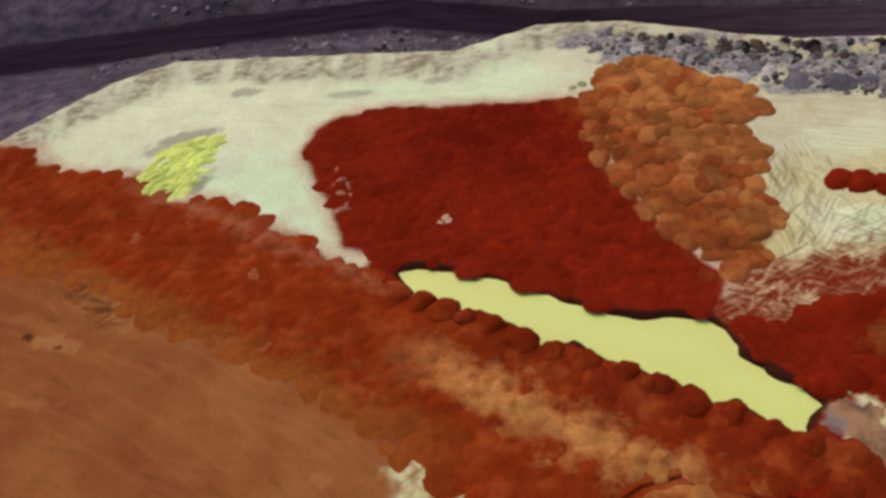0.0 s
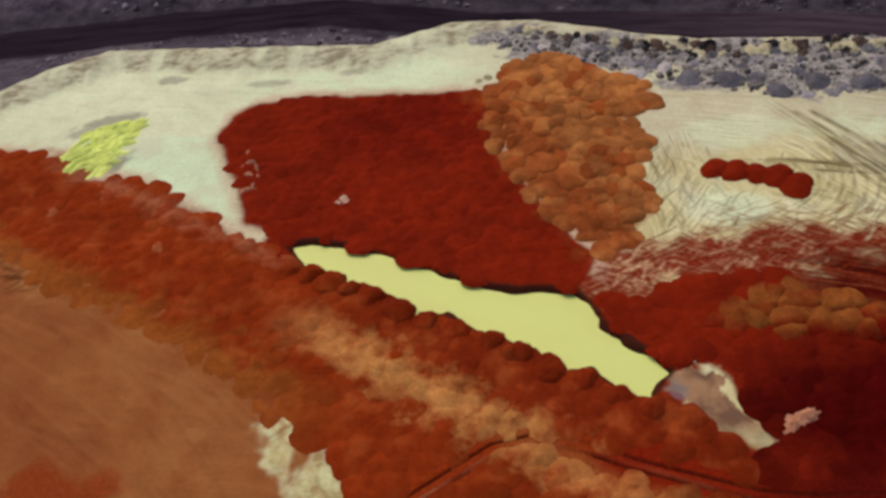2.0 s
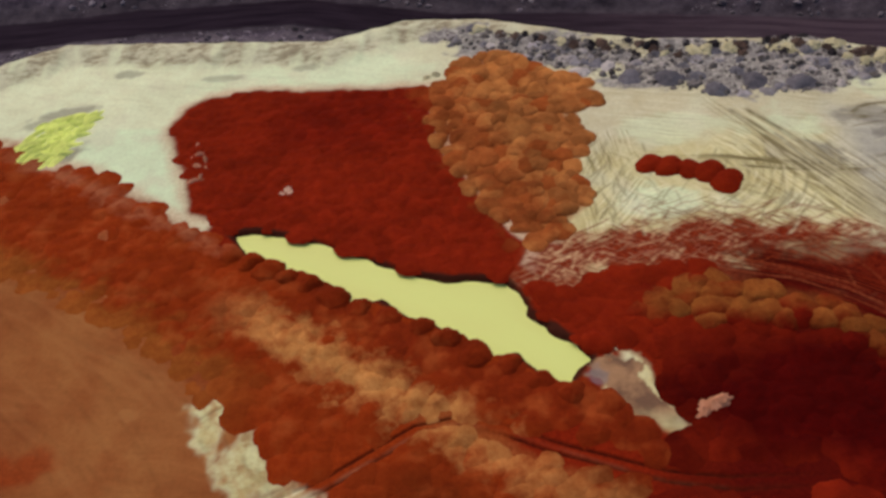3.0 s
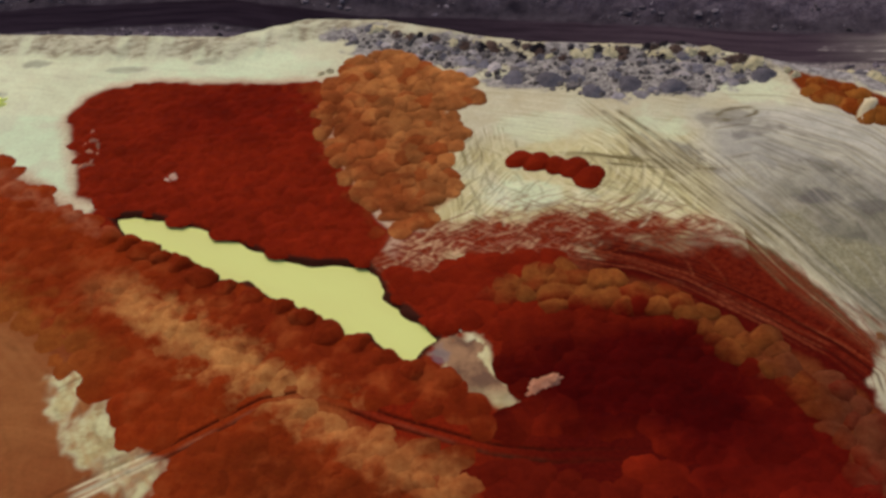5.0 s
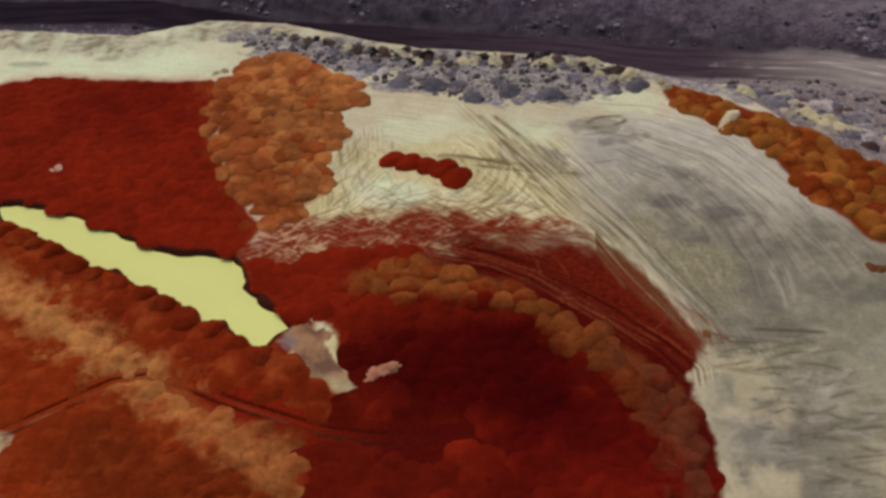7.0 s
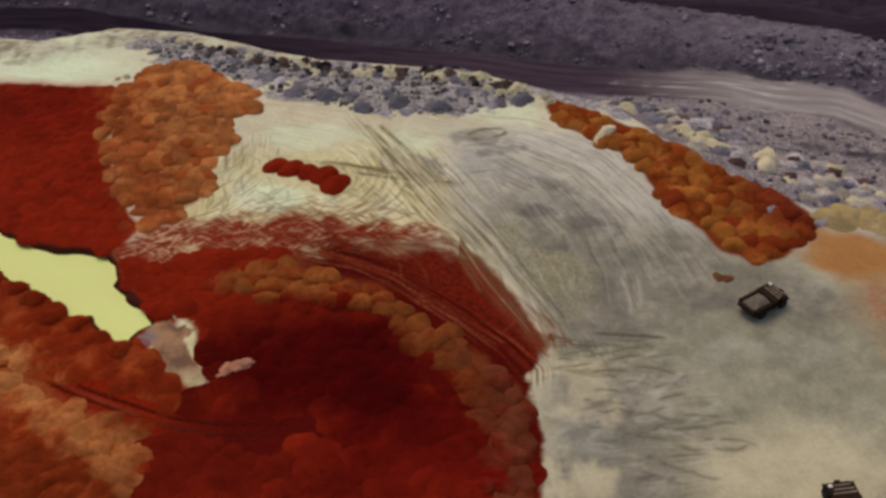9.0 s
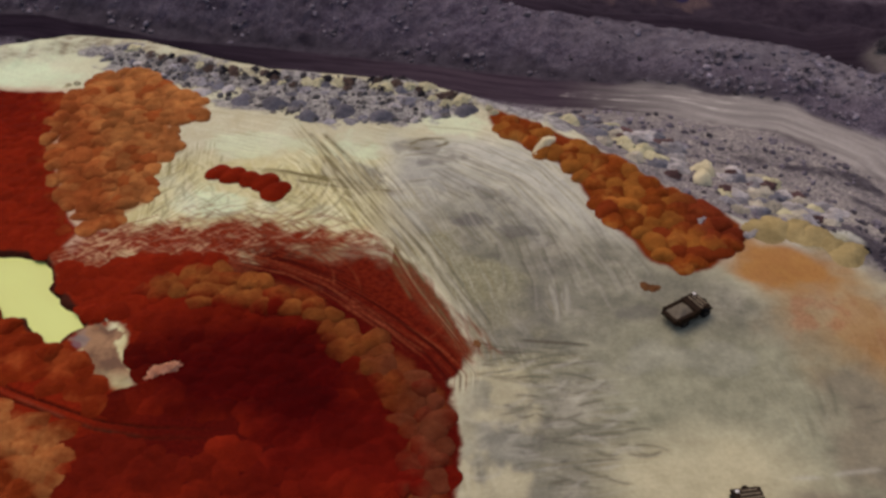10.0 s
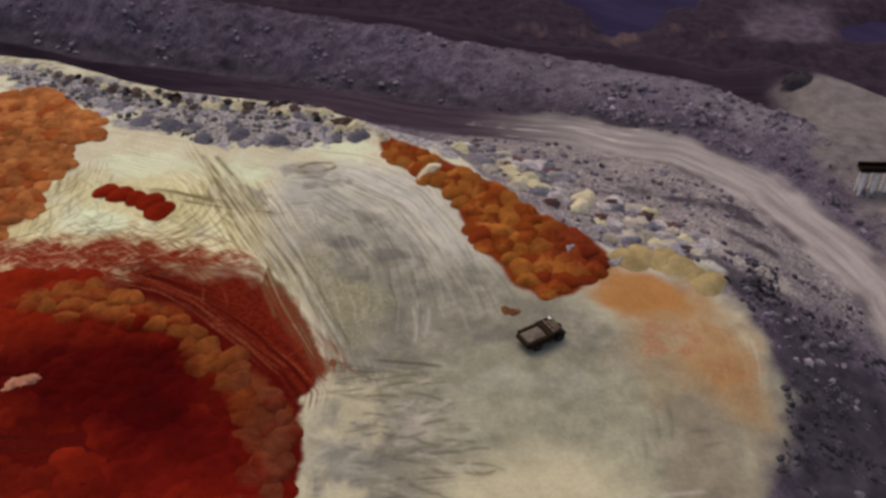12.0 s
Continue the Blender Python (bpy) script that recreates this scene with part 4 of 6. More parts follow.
u1, v1 = across(100)
u2, v2 = across(-38)
u3, v3 = across(22)
u4, v4 = across(-14)
u5, v5 = across(55)
cream_mid = smooth(36, 44, X) * smooth(106, 94, X) * smooth(112, 117, Y)
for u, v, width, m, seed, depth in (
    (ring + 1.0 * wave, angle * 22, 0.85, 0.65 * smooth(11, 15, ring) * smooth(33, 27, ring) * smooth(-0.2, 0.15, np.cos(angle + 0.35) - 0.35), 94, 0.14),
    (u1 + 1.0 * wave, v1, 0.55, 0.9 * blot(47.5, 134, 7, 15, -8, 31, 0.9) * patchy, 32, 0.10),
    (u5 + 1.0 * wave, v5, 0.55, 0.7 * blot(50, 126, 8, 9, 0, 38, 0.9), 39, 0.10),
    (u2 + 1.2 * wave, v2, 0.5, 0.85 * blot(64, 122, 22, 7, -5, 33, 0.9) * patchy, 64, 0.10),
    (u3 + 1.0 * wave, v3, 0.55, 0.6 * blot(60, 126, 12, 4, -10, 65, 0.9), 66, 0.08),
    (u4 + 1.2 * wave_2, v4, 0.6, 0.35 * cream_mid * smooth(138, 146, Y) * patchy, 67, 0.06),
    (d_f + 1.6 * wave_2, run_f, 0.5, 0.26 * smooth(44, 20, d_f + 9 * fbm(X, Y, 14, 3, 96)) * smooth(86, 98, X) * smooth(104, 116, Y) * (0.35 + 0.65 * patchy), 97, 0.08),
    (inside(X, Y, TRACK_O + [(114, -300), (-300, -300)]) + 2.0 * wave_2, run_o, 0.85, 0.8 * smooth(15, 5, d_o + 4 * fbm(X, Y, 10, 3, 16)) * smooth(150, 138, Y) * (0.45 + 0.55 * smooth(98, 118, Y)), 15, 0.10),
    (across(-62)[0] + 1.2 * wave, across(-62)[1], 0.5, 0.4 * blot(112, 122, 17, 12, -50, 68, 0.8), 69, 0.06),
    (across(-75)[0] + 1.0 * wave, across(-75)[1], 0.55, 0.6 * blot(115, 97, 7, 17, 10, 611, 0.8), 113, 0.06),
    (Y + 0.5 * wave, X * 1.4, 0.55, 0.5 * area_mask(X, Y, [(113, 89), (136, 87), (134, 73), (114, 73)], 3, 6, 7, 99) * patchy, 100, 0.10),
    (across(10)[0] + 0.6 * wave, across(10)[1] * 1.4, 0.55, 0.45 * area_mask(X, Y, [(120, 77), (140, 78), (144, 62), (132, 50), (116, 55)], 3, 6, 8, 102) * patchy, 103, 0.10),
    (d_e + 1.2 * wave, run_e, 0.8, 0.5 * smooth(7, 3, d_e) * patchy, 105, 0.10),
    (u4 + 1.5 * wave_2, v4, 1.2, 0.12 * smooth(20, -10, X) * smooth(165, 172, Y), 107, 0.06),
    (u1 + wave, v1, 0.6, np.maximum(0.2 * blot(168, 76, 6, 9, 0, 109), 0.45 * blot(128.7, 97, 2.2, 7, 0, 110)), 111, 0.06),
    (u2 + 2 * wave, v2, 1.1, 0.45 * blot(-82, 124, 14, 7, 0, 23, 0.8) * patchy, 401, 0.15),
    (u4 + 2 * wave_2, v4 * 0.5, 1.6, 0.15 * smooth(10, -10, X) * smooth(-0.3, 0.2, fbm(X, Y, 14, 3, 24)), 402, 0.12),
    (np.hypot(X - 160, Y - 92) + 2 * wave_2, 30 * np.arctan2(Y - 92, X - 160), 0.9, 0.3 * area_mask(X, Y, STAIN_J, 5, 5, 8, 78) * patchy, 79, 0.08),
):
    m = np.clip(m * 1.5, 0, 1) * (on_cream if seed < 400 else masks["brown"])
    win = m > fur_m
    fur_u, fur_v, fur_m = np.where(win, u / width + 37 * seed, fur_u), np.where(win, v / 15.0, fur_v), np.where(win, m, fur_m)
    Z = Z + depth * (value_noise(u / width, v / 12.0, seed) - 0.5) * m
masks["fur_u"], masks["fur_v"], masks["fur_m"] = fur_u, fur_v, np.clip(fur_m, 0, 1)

red_rut, dark_rut = np.zeros(X.shape), np.zeros(X.shape)
rut_u, rut_v, rut_red, rut_pale = np.zeros(X.shape), np.zeros(X.shape), np.zeros(X.shape), np.zeros(X.shape)
for line, half, pitch, seed in ((TRACK_O, 4.8, 0.75, 60), (TRACK_O2, 2.0, 0.7, 61), (TRACK_Q, 4.6, 0.6, 62), (TRACK_M, 2.2, 0.9, 63)):
    d, run = line_distance(X, Y, line)
    near = smooth(half, half * 0.5, d + 0.7 * fbm(X, Y, 14, 2, seed + 5)) * plateau
    side = inside(X, Y, line + [(line[-1][0], line[-1][1] - 400), (line[0][0] - 400, line[0][1] - 400)])
    side = side + 1.2 * fbm(X, Y, 30, 2, seed)
    if seed == 63:
        wob = d + 0.25 * fbm(X, Y, 12, 2, seed)
        a = (np.exp(-((wob - 0.95) / 0.34) ** 4)) * smooth(118, 92, run) * (1 - 0.7 * smooth(56, 60, run) * smooth(68, 64, run))
        b = np.exp(-((side - 0.1 - 0.2 * fbm(X, Y, 12, 2, seed)) / 0.30) ** 2) * (0.5 + 0.5 * smooth(0.3, 0.7, value_noise(run / 4, run * 0, seed))) * smooth(112, 92, run) * (d < 3.5)
        dark_rut, red_rut = 0.92 * a, b * smooth(-16, -8, X) * (0.85 - 0.65 * smooth(4, 16, X))
        Z = Z - 0.25 * a * plateau
        continue
    rut_u, rut_v = np.where(near > 0.02, side / pitch + 53 * seed, rut_u), np.where(near > 0.02, run / 40, rut_v)
    if seed == 62:
        rut_red = np.maximum(rut_red, 0.95 * near * smooth(0, 14, run) * smooth(68, 58, run))
        rut_pale = rut_pale * (1 - near)
    else:
        rut_pale = np.maximum(rut_pale, 1.0 * near * (0.55 + 0.45 * smooth(-0.2, 0.3, fbm(X, Y, 10, 3, seed))))
    Z = Z - 0.25 * (value_noise(side / pitch, run / 40, seed) - 0.5) * near
masks["dark_rut"], masks["red_rut"] = dark_rut * (1 - in_cream) * smooth(-13, -5, X), red_rut


def marks(lines, width, seed, gaps=0.3, fade=2.5):
    """Thin wheel marks along given lines, broken here and there."""
    out = np.zeros((NY, NX))
    grid_x, grid_y, here = X.reshape(NY, NX), Y.reshape(NY, NX), plateau.reshape(NY, NX)
    for k, line in enumerate(lines):
        i0, i1 = np.searchsorted(gx, (min(p[0] for p in line) - 2, max(p[0] for p in line) + 2))
        j0, j1 = np.searchsorted(gy, (min(p[1] for p in line) - 2, max(p[1] for p in line) + 2))
        px, py = grid_x[j0:j1, i0:i1], grid_y[j0:j1, i0:i1]
        d, run = line_distance(px, py, line)
        d = d + 0.25 * np.abs(fbm(px, py, 9, 2, seed + k))
        total = sum(math.dist(p, q) for p, q in zip(line[:-1], line[1:]))
        m = np.exp(-(d / width) ** 2) * smooth(0, fade, run) * smooth(total, total - fade, run)
        m = m * (1 - gaps * smooth(0.45, 0.75, value_noise(run / 4, 0 * run + k, seed)))
        out[j0:j1, i0:i1] = np.maximum(out[j0:j1, i0:i1], m * here[j0:j1, i0:i1])
    return out.ravel()


def bend(x0, y0, x1, y1, bow):
    dx, dy = x1 - x0, y1 - y0
    return [(x0 + dx * t - dy * bow * 4 * t * (1 - t), y0 + dy * t + dx * bow * 4 * t * (1 - t)) for t in np.linspace(0, 1, 9)]


def swath(line, count, half, seed, shortest=0.25, longest=0.8):
    """Stretches of wheel marks that run beside one another along a line and drift across it."""
    rng = random.Random(seed)
    runs = np.concatenate([[0], np.cumsum([math.dist(p, q) for p, q in zip(line[:-1], line[1:])])])
    xs, ys = [p[0] for p in line], [p[1] for p in line]
    made = []
    for _ in range(count):
        share = rng.uniform(shortest, longest)
        start = rng.uniform(0, 1 - share)
        side, drift = rng.uniform(-half, half), rng.uniform(-0.3, 0.3) * half
        pts = []
        for t in np.linspace(start, start + share, 14):
            r = t * runs[-1]
            x, y = np.interp(r, runs, xs), np.interp(r, runs, ys)
            hx = np.interp(r + 3, runs, xs) - np.interp(r - 3, runs, xs)
            hy = np.interp(r + 3, runs, ys) - np.interp(r - 3, runs, ys)
            l = math.hypot(hx, hy) + 1e-6
            off = side + drift * (t - start) / share
            pts.append((float(x - hy / l * off), float(y + hx / l * off)))
        made.append(pts)
    return made


def strokes(area, count, angles, lengths, seed, bow=0.12):
    """Short scattered scrapes inside an area."""
    rng = random.Random(seed)
    xs, ys = [p[0] for p in area], [p[1] for p in area]
    made = []
    while len(made) < count:
        x, y = rng.uniform(min(xs), max(xs)), rng.uniform(min(ys), max(ys))
        if inside(np.array([x]), np.array([y]), area)[0] < 0:
            continue
        a, l = radians(rng.choice(angles) + rng.uniform(-14, 14)), rng.uniform(*lengths) / 2
        made.append(bend(x - l * math.cos(a), y - l * math.sin(a), x + l * math.cos(a), y + l * math.sin(a), rng.uniform(-bow, bow)))
    return made


RINGS = [[(60 + r * math.cos(a), 134 + r * 0.83 * math.sin(a)) for a in np.linspace(-0.95 + 0.02 * k, 0.28 - 0.03 * k, 12)] for k, r in enumerate((14.5, 16.6, 18.8, 20.8, 23.0, 25.2, 27.3))]
TRACK_MAIN = [(78, 147), (86.3, 133.5), (94, 121), (101, 110), (106.5, 99), (112.5, 87)]
FAN = [(96, 150), (110, 148), (124, 139), (134, 124), (142, 108), (146, 97)]
FAN_MID = [(92, 138), (104, 140), (116, 132), (124, 118), (128, 104), (129, 92)]
CREAM_MID = [(45, 142), (48, 118), (60, 118.5), (82, 117.5), (96, 113.5), (90, 128), (74, 140)]
TORN_EDGE = [(30, 104), (34, 116), (46, 121), (62, 121.5), (82, 119.5), (95, 114), (90, 108), (66, 106), (46, 105)]
masks["scratch"] = 0.9 * marks([[(66, 110.3), (68.5, 109.5), (74.7, 107), (85.3, 102.1), (96.2, 92.1), (106.3, 84)], [(64, 107.6), (68.4, 106), (77.7, 103.4), (86.4, 97.6), (97.3, 90.1), (105.4, 83)],
                          bend(80.5, 110.8, 86, 99.5, 0.16), bend(83.5, 111, 92, 97, 0.12), bend(104, 86.5, 108.4, 91.8, -0.1), bend(96, 93.5, 112, 79.5, 0.05)] + swath(TRACK_Q, 6, 3.4, 481, 0.25, 0.6), 0.20, 480)
masks["red_stroke"] = 0.9 * np.maximum.reduce([marks(strokes(TORN_EDGE, 120, (24, -28, -40, 10), (3, 9), 601), 0.26, 602, 0.3, 1.2), marks(strokes(TORN_EDGE, 70, (14, -22, -34), (2, 5), 609), 0.55, 610, 0.3, 1.2), 0.8 * marks(strokes(CREAM_MID[1:5] + [(80, 124), (52, 125)], 50, (-30, 20), (4, 9), 603), 0.24, 604, 0.3, 1.2),
                                 marks(swath([(70, 112.5), (84, 112.8), (95, 110), (103, 100), (110, 89)], 16, 1.6, 605, 0.1, 0.4), 0.28, 606),
                                 0.8 * marks(strokes([(99, 109), (104, 104), (110, 95), (117, 86), (112, 80), (105, 92), (99, 102)], 70, (-52, -60, -70), (4, 11), 607), 0.30, 608)])
masks["blush_stroke"] = 0.8 * np.maximum(0.7 * marks(strokes(MIX, 60, (30, -30, 50), (2, 5), 611), 0.36, 612, 0.5, 1.2), marks(strokes([(30, 104), (33, 114), (44, 113), (46, 106), (38, 104)], 45, (35, 60, -20), (2, 5), 613), 0.34, 614, 0.3, 1.0))
masks["dark_line"] = np.maximum.reduce([1.0 * marks([[(73.6, 153.8), (79.5, 145.5), (85.2, 137.7), (93, 124), (101, 108)], [(76.8, 153.6), (82, 146.5), (87.6, 139.1), (95.5, 126), (104, 109.5)],
                            bend(64, 138.2, 90, 132.6, 0.03), bend(72, 135.2, 96, 131.2, -0.03)], 0.50, 500, 0.4),
                            0.85 * marks(swath(TRACK_MAIN, 34, 5.2, 501, 0.2, 0.7), 0.28, 502, 0.4),
                            0.6 * marks(RINGS, 0.45, 503, 0.6), 0.55 * marks(strokes(CREAM_MID, 70, (100, 70, -35, -60), (4, 10), 504), 0.26, 505, 0.4, 1.5),
                            0.6 * marks(strokes([(42, 146), (47, 146), (53, 128), (47, 116), (43, 128)], 46, (62, 100, 80), (4, 9), 506), 0.28, 507, 0.4, 1.5),
                            0.5 * marks(swath(FAN, 30, 9.0, 508, 0.12, 0.4), 0.26, 509, 0.4), 0.6 * marks(swath(FAN_MID, 26, 8.0, 512, 0.12, 0.4), 0.28, 513, 0.4),
                            0.95 * marks([bend(120.5, 87.3, 135, 86.4, 0.01), bend(116.5, 84.4, 124, 84.2, 0.0)], 0.42, 514, 0.2), 0.75 * marks(strokes([(115, 86), (134, 86), (131, 76), (116, 76)], 24, (-2, 4), (3, 9), 515), 0.34, 516, 0.3, 1.5),
                            0.7 * marks(strokes([(119, 76), (137, 77), (143, 63), (133, 54), (120, 58)], 40, (-8, -16, 6, 14), (3, 8), 517, 0.2), 0.36, 518, 0.3, 1.5), 0.5 * marks([bend(171.5, 79, 172, 70, 0.05), bend(174.5, 80, 174.2, 70.5, 0.04), bend(176, 72.6, 182, 73.6, 0.06), bend(178, 69.2, 184, 71.4, 0.05), bend(166, 79.5, 169.5, 79.2, 0.0), bend(156, 84.3, 159, 84, 0.1), bend(161, 77, 161.4, 73.5, 0.0), bend(158, 76.5, 158.4, 73, 0.0), bend(169, 73, 169.4, 66, 0.05)], 0.5, 519, 0.3),
                            0.9 * np.exp(-((np.hypot((X - 102.5) / 4.2, (Y - 149.5 - 0.25 * (X - 102.5)) / 1.9) - 1 + 0.3 * fbm(X, Y, 4, 2, 511)) / 0.2) ** 2) * smooth(-0.3, 0.2, fbm(X, Y, 4, 3, 510))])
masks["pale_line"] = 0.75 * np.maximum.reduce([marks([[(75.2, 153.6), (86.4, 138.2), (94, 125)], bend(90, 119, 113, 86, 0.07), ], 0.55, 520, 0.3), 1.3 * marks([bend(-15, 58.4, 1.5, 68.2, 0.0), bend(-14.5, 57.2, 2, 66.9, 0.0), bend(-14, 56.0, 0, 65.0, 0.0)], 0.42, 532, 0.1),
                            0.75 * marks(swath(TRACK_MAIN, 18, 5.0, 521, 0.2, 0.7), 0.32, 522, 0.3), 0.42 * marks(swath(FAN, 34, 9.5, 523, 0.15, 0.45), 0.30, 524, 0.3), 0.35 * marks(swath(FAN_MID, 20, 8.0, 525, 0.12, 0.4), 0.30, 526, 0.3),
                            0.7 * marks(strokes(CREAM_MID, 60, (100, 70, -35, -60), (4, 10), 527), 0.32, 528, 0.3, 1.5), 0.8 * marks([bend(163, 58.2, 170, 58.6, 0.02), bend(169.5, 58.9, 179.5, 60.6, 0.03), bend(127.5, 103, 128.5, 91, 0.06), bend(130.5, 104, 130.2, 93, 0.05)], 0.5, 529, 0.2),
                            0.55 * marks(strokes([(114, 80), (134, 84), (142, 64), (130, 54), (114, 56)], 40, (-10, 8, 30), (3, 8), 530, 0.2), 0.45, 531, 0.3, 1.5)]) * np.maximum(on_cream, in_cream)
masks["tan_spot"] = np.maximum.reduce([0.5 * blot(-86, 112.6, 4.0, 2.0, -12, 541, 1.0), 0.3 * blot(-86, 99, 5, 1.0, -5, 542, 1.0), 0.5 * blot(-72, 119.5, 13, 5.5, -12, 543, 1.0) * smooth(0.0, 0.3, fbm(X * 1.6, Y, 4, 3, 544)),
                                       0.3 * blot(-35, 80.5, 2.0, 1.4, 0, 545, 0.9), 0.45 * blot(-42, 106, 7, 1.6, -30, 546, 1.0), 0.25 * blot(-97, 119, 5, 1.2, -8, 547, 1.0)])
BROWN_RUN = [(-112, 128), (-84, 112), (-62, 98), (-42, 82), (-28, 66), (-20, 50)]
masks["tan_spot"] = np.maximum.reduce([masks["tan_spot"], 0.16 * marks(swath(BROWN_RUN, 36, 15, 561, 0.08, 0.35), 0.55, 562, 0.5), 0.6 * marks(strokes([(-90, 127), (-62, 121), (-56, 113), (-80, 116)], 30, (20, 35, -15), (3, 7), 563), 0.45, 564, 0.4, 1.5), 0.5 * marks(strokes(CREAM_M, 24, (-50, -62, 30), (3, 8), 565), 0.5, 566, 0.3, 1.5)]) * (1 - masks["rust"])
masks["dark_spot"] = np.maximum.reduce([0.14 * marks(swath(BROWN_RUN, 30, 15, 567, 0.08, 0.3), 0.5, 568, 0.5), 0.6 * marks(strokes([(-90, 127), (-62, 121), (-56, 113), (-80, 116)], 34, (20, 35, -15), (3, 7), 569), 0.42, 570, 0.4, 1.5), 0.35 * marks(strokes(CREAM_M, 20, (-50, -62, 30), (3, 8), 571), 0.4, 572, 0.3, 1.5),
                                       0.9 * blot(-92.4, 114.4, 1.1, 0.8, 0, 551, 0.9), 0.8 * blot(-85.4, 111.2, 1.4, 0.5, 0, 552, 0.9), 0.7 * blot(-79, 119.6, 2.5, 0.6, -10, 553, 0.9), 0.5 * blot(-71, 117.6, 4.0, 0.5, -12, 554, 0.9), 0.4 * blot(-66, 119.5, 4.0, 0.5, -12, 555, 0.9)])
masks["slate_foot"] = 0.5 * blot(42, 84.6, 2.0, 2.3, 30, 93, 0.7)
masks["rut_u"], masks["rut_v"], masks["rut_red"], masks["rut_pale"] = rut_u, rut_v, rut_red, rut_pale * (0.4 + 0.6 * smooth(98, 118, Y)) * (1 - np.maximum(masks["heaped_orange"], masks["ochre"]))
masks["spoil"] = np.maximum(masks["spoil"], 0.9 * np.maximum(blot(119, 166.5, 11, 4.2, -24, 95, 0.8), blot(133, 160.5, 11, 3.4, -40, 96, 0.8)) * (1 - masks["heaped_orange"]))

mesh = bpy.data.meshes.new("ground")
idx = np.arange(NX * NY, dtype=np.int32).reshape(NY, NX)
quads = np.stack([idx[:-1, :-1], idx[:-1, 1:], idx[1:, 1:], idx[1:, :-1]], -1).reshape(-1, 4)
mesh.vertices.add(NX * NY)
mesh.vertices.foreach_set("co", np.stack([X, Y, Z], -1).astype(np.float32).ravel())
mesh.loops.add(quads.size)
mesh.loops.foreach_set("vertex_index", quads.ravel())
mesh.polygons.add(len(quads))
mesh.polygons.foreach_set("loop_start", np.arange(0, quads.size, 4, dtype=np.int32))
mesh.polygons.foreach_set("use_smooth", np.ones(len(quads), bool))
for key, m in masks.items():
    a = mesh.attributes.new(key, "FLOAT", "POINT")
    a.data.foreach_set("value", (m if key.endswith(("_u", "_v")) else np.clip(m, 0, 1)).astype(np.float32))
mesh.update()
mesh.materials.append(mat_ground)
ground = tagged(new("ground", mesh), "levelled spoil tip of cream, grey and red earth above a dark haul road", "ground", kind="structure")


def sheet(name, outline, z, mat):
    bm = bmesh.new()
    bm.faces.new([bm.verts.new((x, y, z)) for x, y in outline])
    bmesh.ops.triangulate(bm, faces=bm.faces[:])
    m = bpy.data.meshes.new(name)
    bm.to_mesh(m)
    bm.free()
    m.materials.append(mat)
    return new(name, m)


def grown(outline, by):
    cx, cy = sum(p[0] for p in outline) / len(outline), sum(p[1] for p in outline) / len(outline)
    out = []
    n = len(outline)
    for i in range(n):
        a, b = outline[i - 1], outline[(i + 1) % n]
        t = Vector((b[0] - a[0], b[1] - a[1])).normalized()
        out.append((outline[i][0] - t.y * by, outline[i][1] + t.x * by))
    return out


tagged(sheet("pond", grown(POND, 1.6), -0.95, mat_pond), "milky yellow-green tailings pond between red heaps", "pond", kind="structure")


# ---- mounds of tipped earth ----
def mound_mesh(name, radius, height, seed, mat, rings=7, spokes=20, long=1.0, soft=True, rough=0.0):
    rng = random.Random(seed)
    px, py = rng.uniform(-0.2, 0.2) * radius, rng.uniform(-0.2, 0.2) * radius
    k1, k2, k3 = rng.uniform(0, 6.28), rng.uniform(0, 6.28), rng.uniform(0, 6.28)
    verts, faces = [(px * long, py, height)], []
    for r in range(1, rings + 1):
        t = r / rings
        for s in range(spokes):
            a = 2 * math.pi * (s + 0.5 * (r % 2)) / spokes
            wob = 1 + 0.12 * math.sin(2 * a + k1) + 0.09 * math.sin(3 * a + k2) + 0.03 * math.sin(7 * a + k3)
            rr = radius * t * wob
            h = height * ((1 - t * t) ** 1.7 if soft else 1 - t ** 2.2) * (1 + 0.14 * t * math.sin(4 * a + k2)) + 0.07 * height * math.sin(5 * a + 9 * t + k3) * t
            rr, h = rr * (1 + rough * rng.uniform(-0.5, 0.5)), h + rough * height * rng.uniform(-0.6, 0.6) * (1 - 0.5 * t)
            verts.append(((px * (1 - t) + rr * math.cos(a)) * long, py * (1 - t) + rr * math.sin(a), h if r < rings else (-0.2 if soft else -0.5)))
    for s in range(spokes):
        faces.append((0, 1 + s, 1 + (s + 1) % spokes))
    for r in range(1, rings):
        for s in range(spokes):
            a, b = 1 + (r - 1) * spokes + s, 1 + (r - 1) * spokes + (s + 1) % spokes
            if r % 2 == 0:
                c, d = a + spokes, b + spokes
            else:
                c, d = a + spokes, b + spokes
            faces.append((a, c, d, b))
    m = bpy.data.meshes.new(name)
    m.from_pydata(verts, [], faces)
    m.polygons.foreach_set("use_smooth", np.ones(len(faces), bool))
    m.materials.append(mat)
    m.update()
    return m


def spots(area, step, seed, jitter=0.28, margin=0.0):
    """Places in uneven rows over an area."""
    rng = random.Random(seed)
    xs, ys = [p[0] for p in area], [p[1] for p in area]
    pts, row, y = [], 0, min(ys)
    while y < max(ys):
        x = min(xs) + (row % 2) * step / 2
        while x < max(xs):
            pts.append((x + rng.uniform(-jitter, jitter) * step, y + rng.uniform(-jitter, jitter) * step))
            x += step
        y += step * 0.87
        row += 1
    p = np.array(pts)
    return p[inside(p[:, 0], p[:, 1], area) > margin]


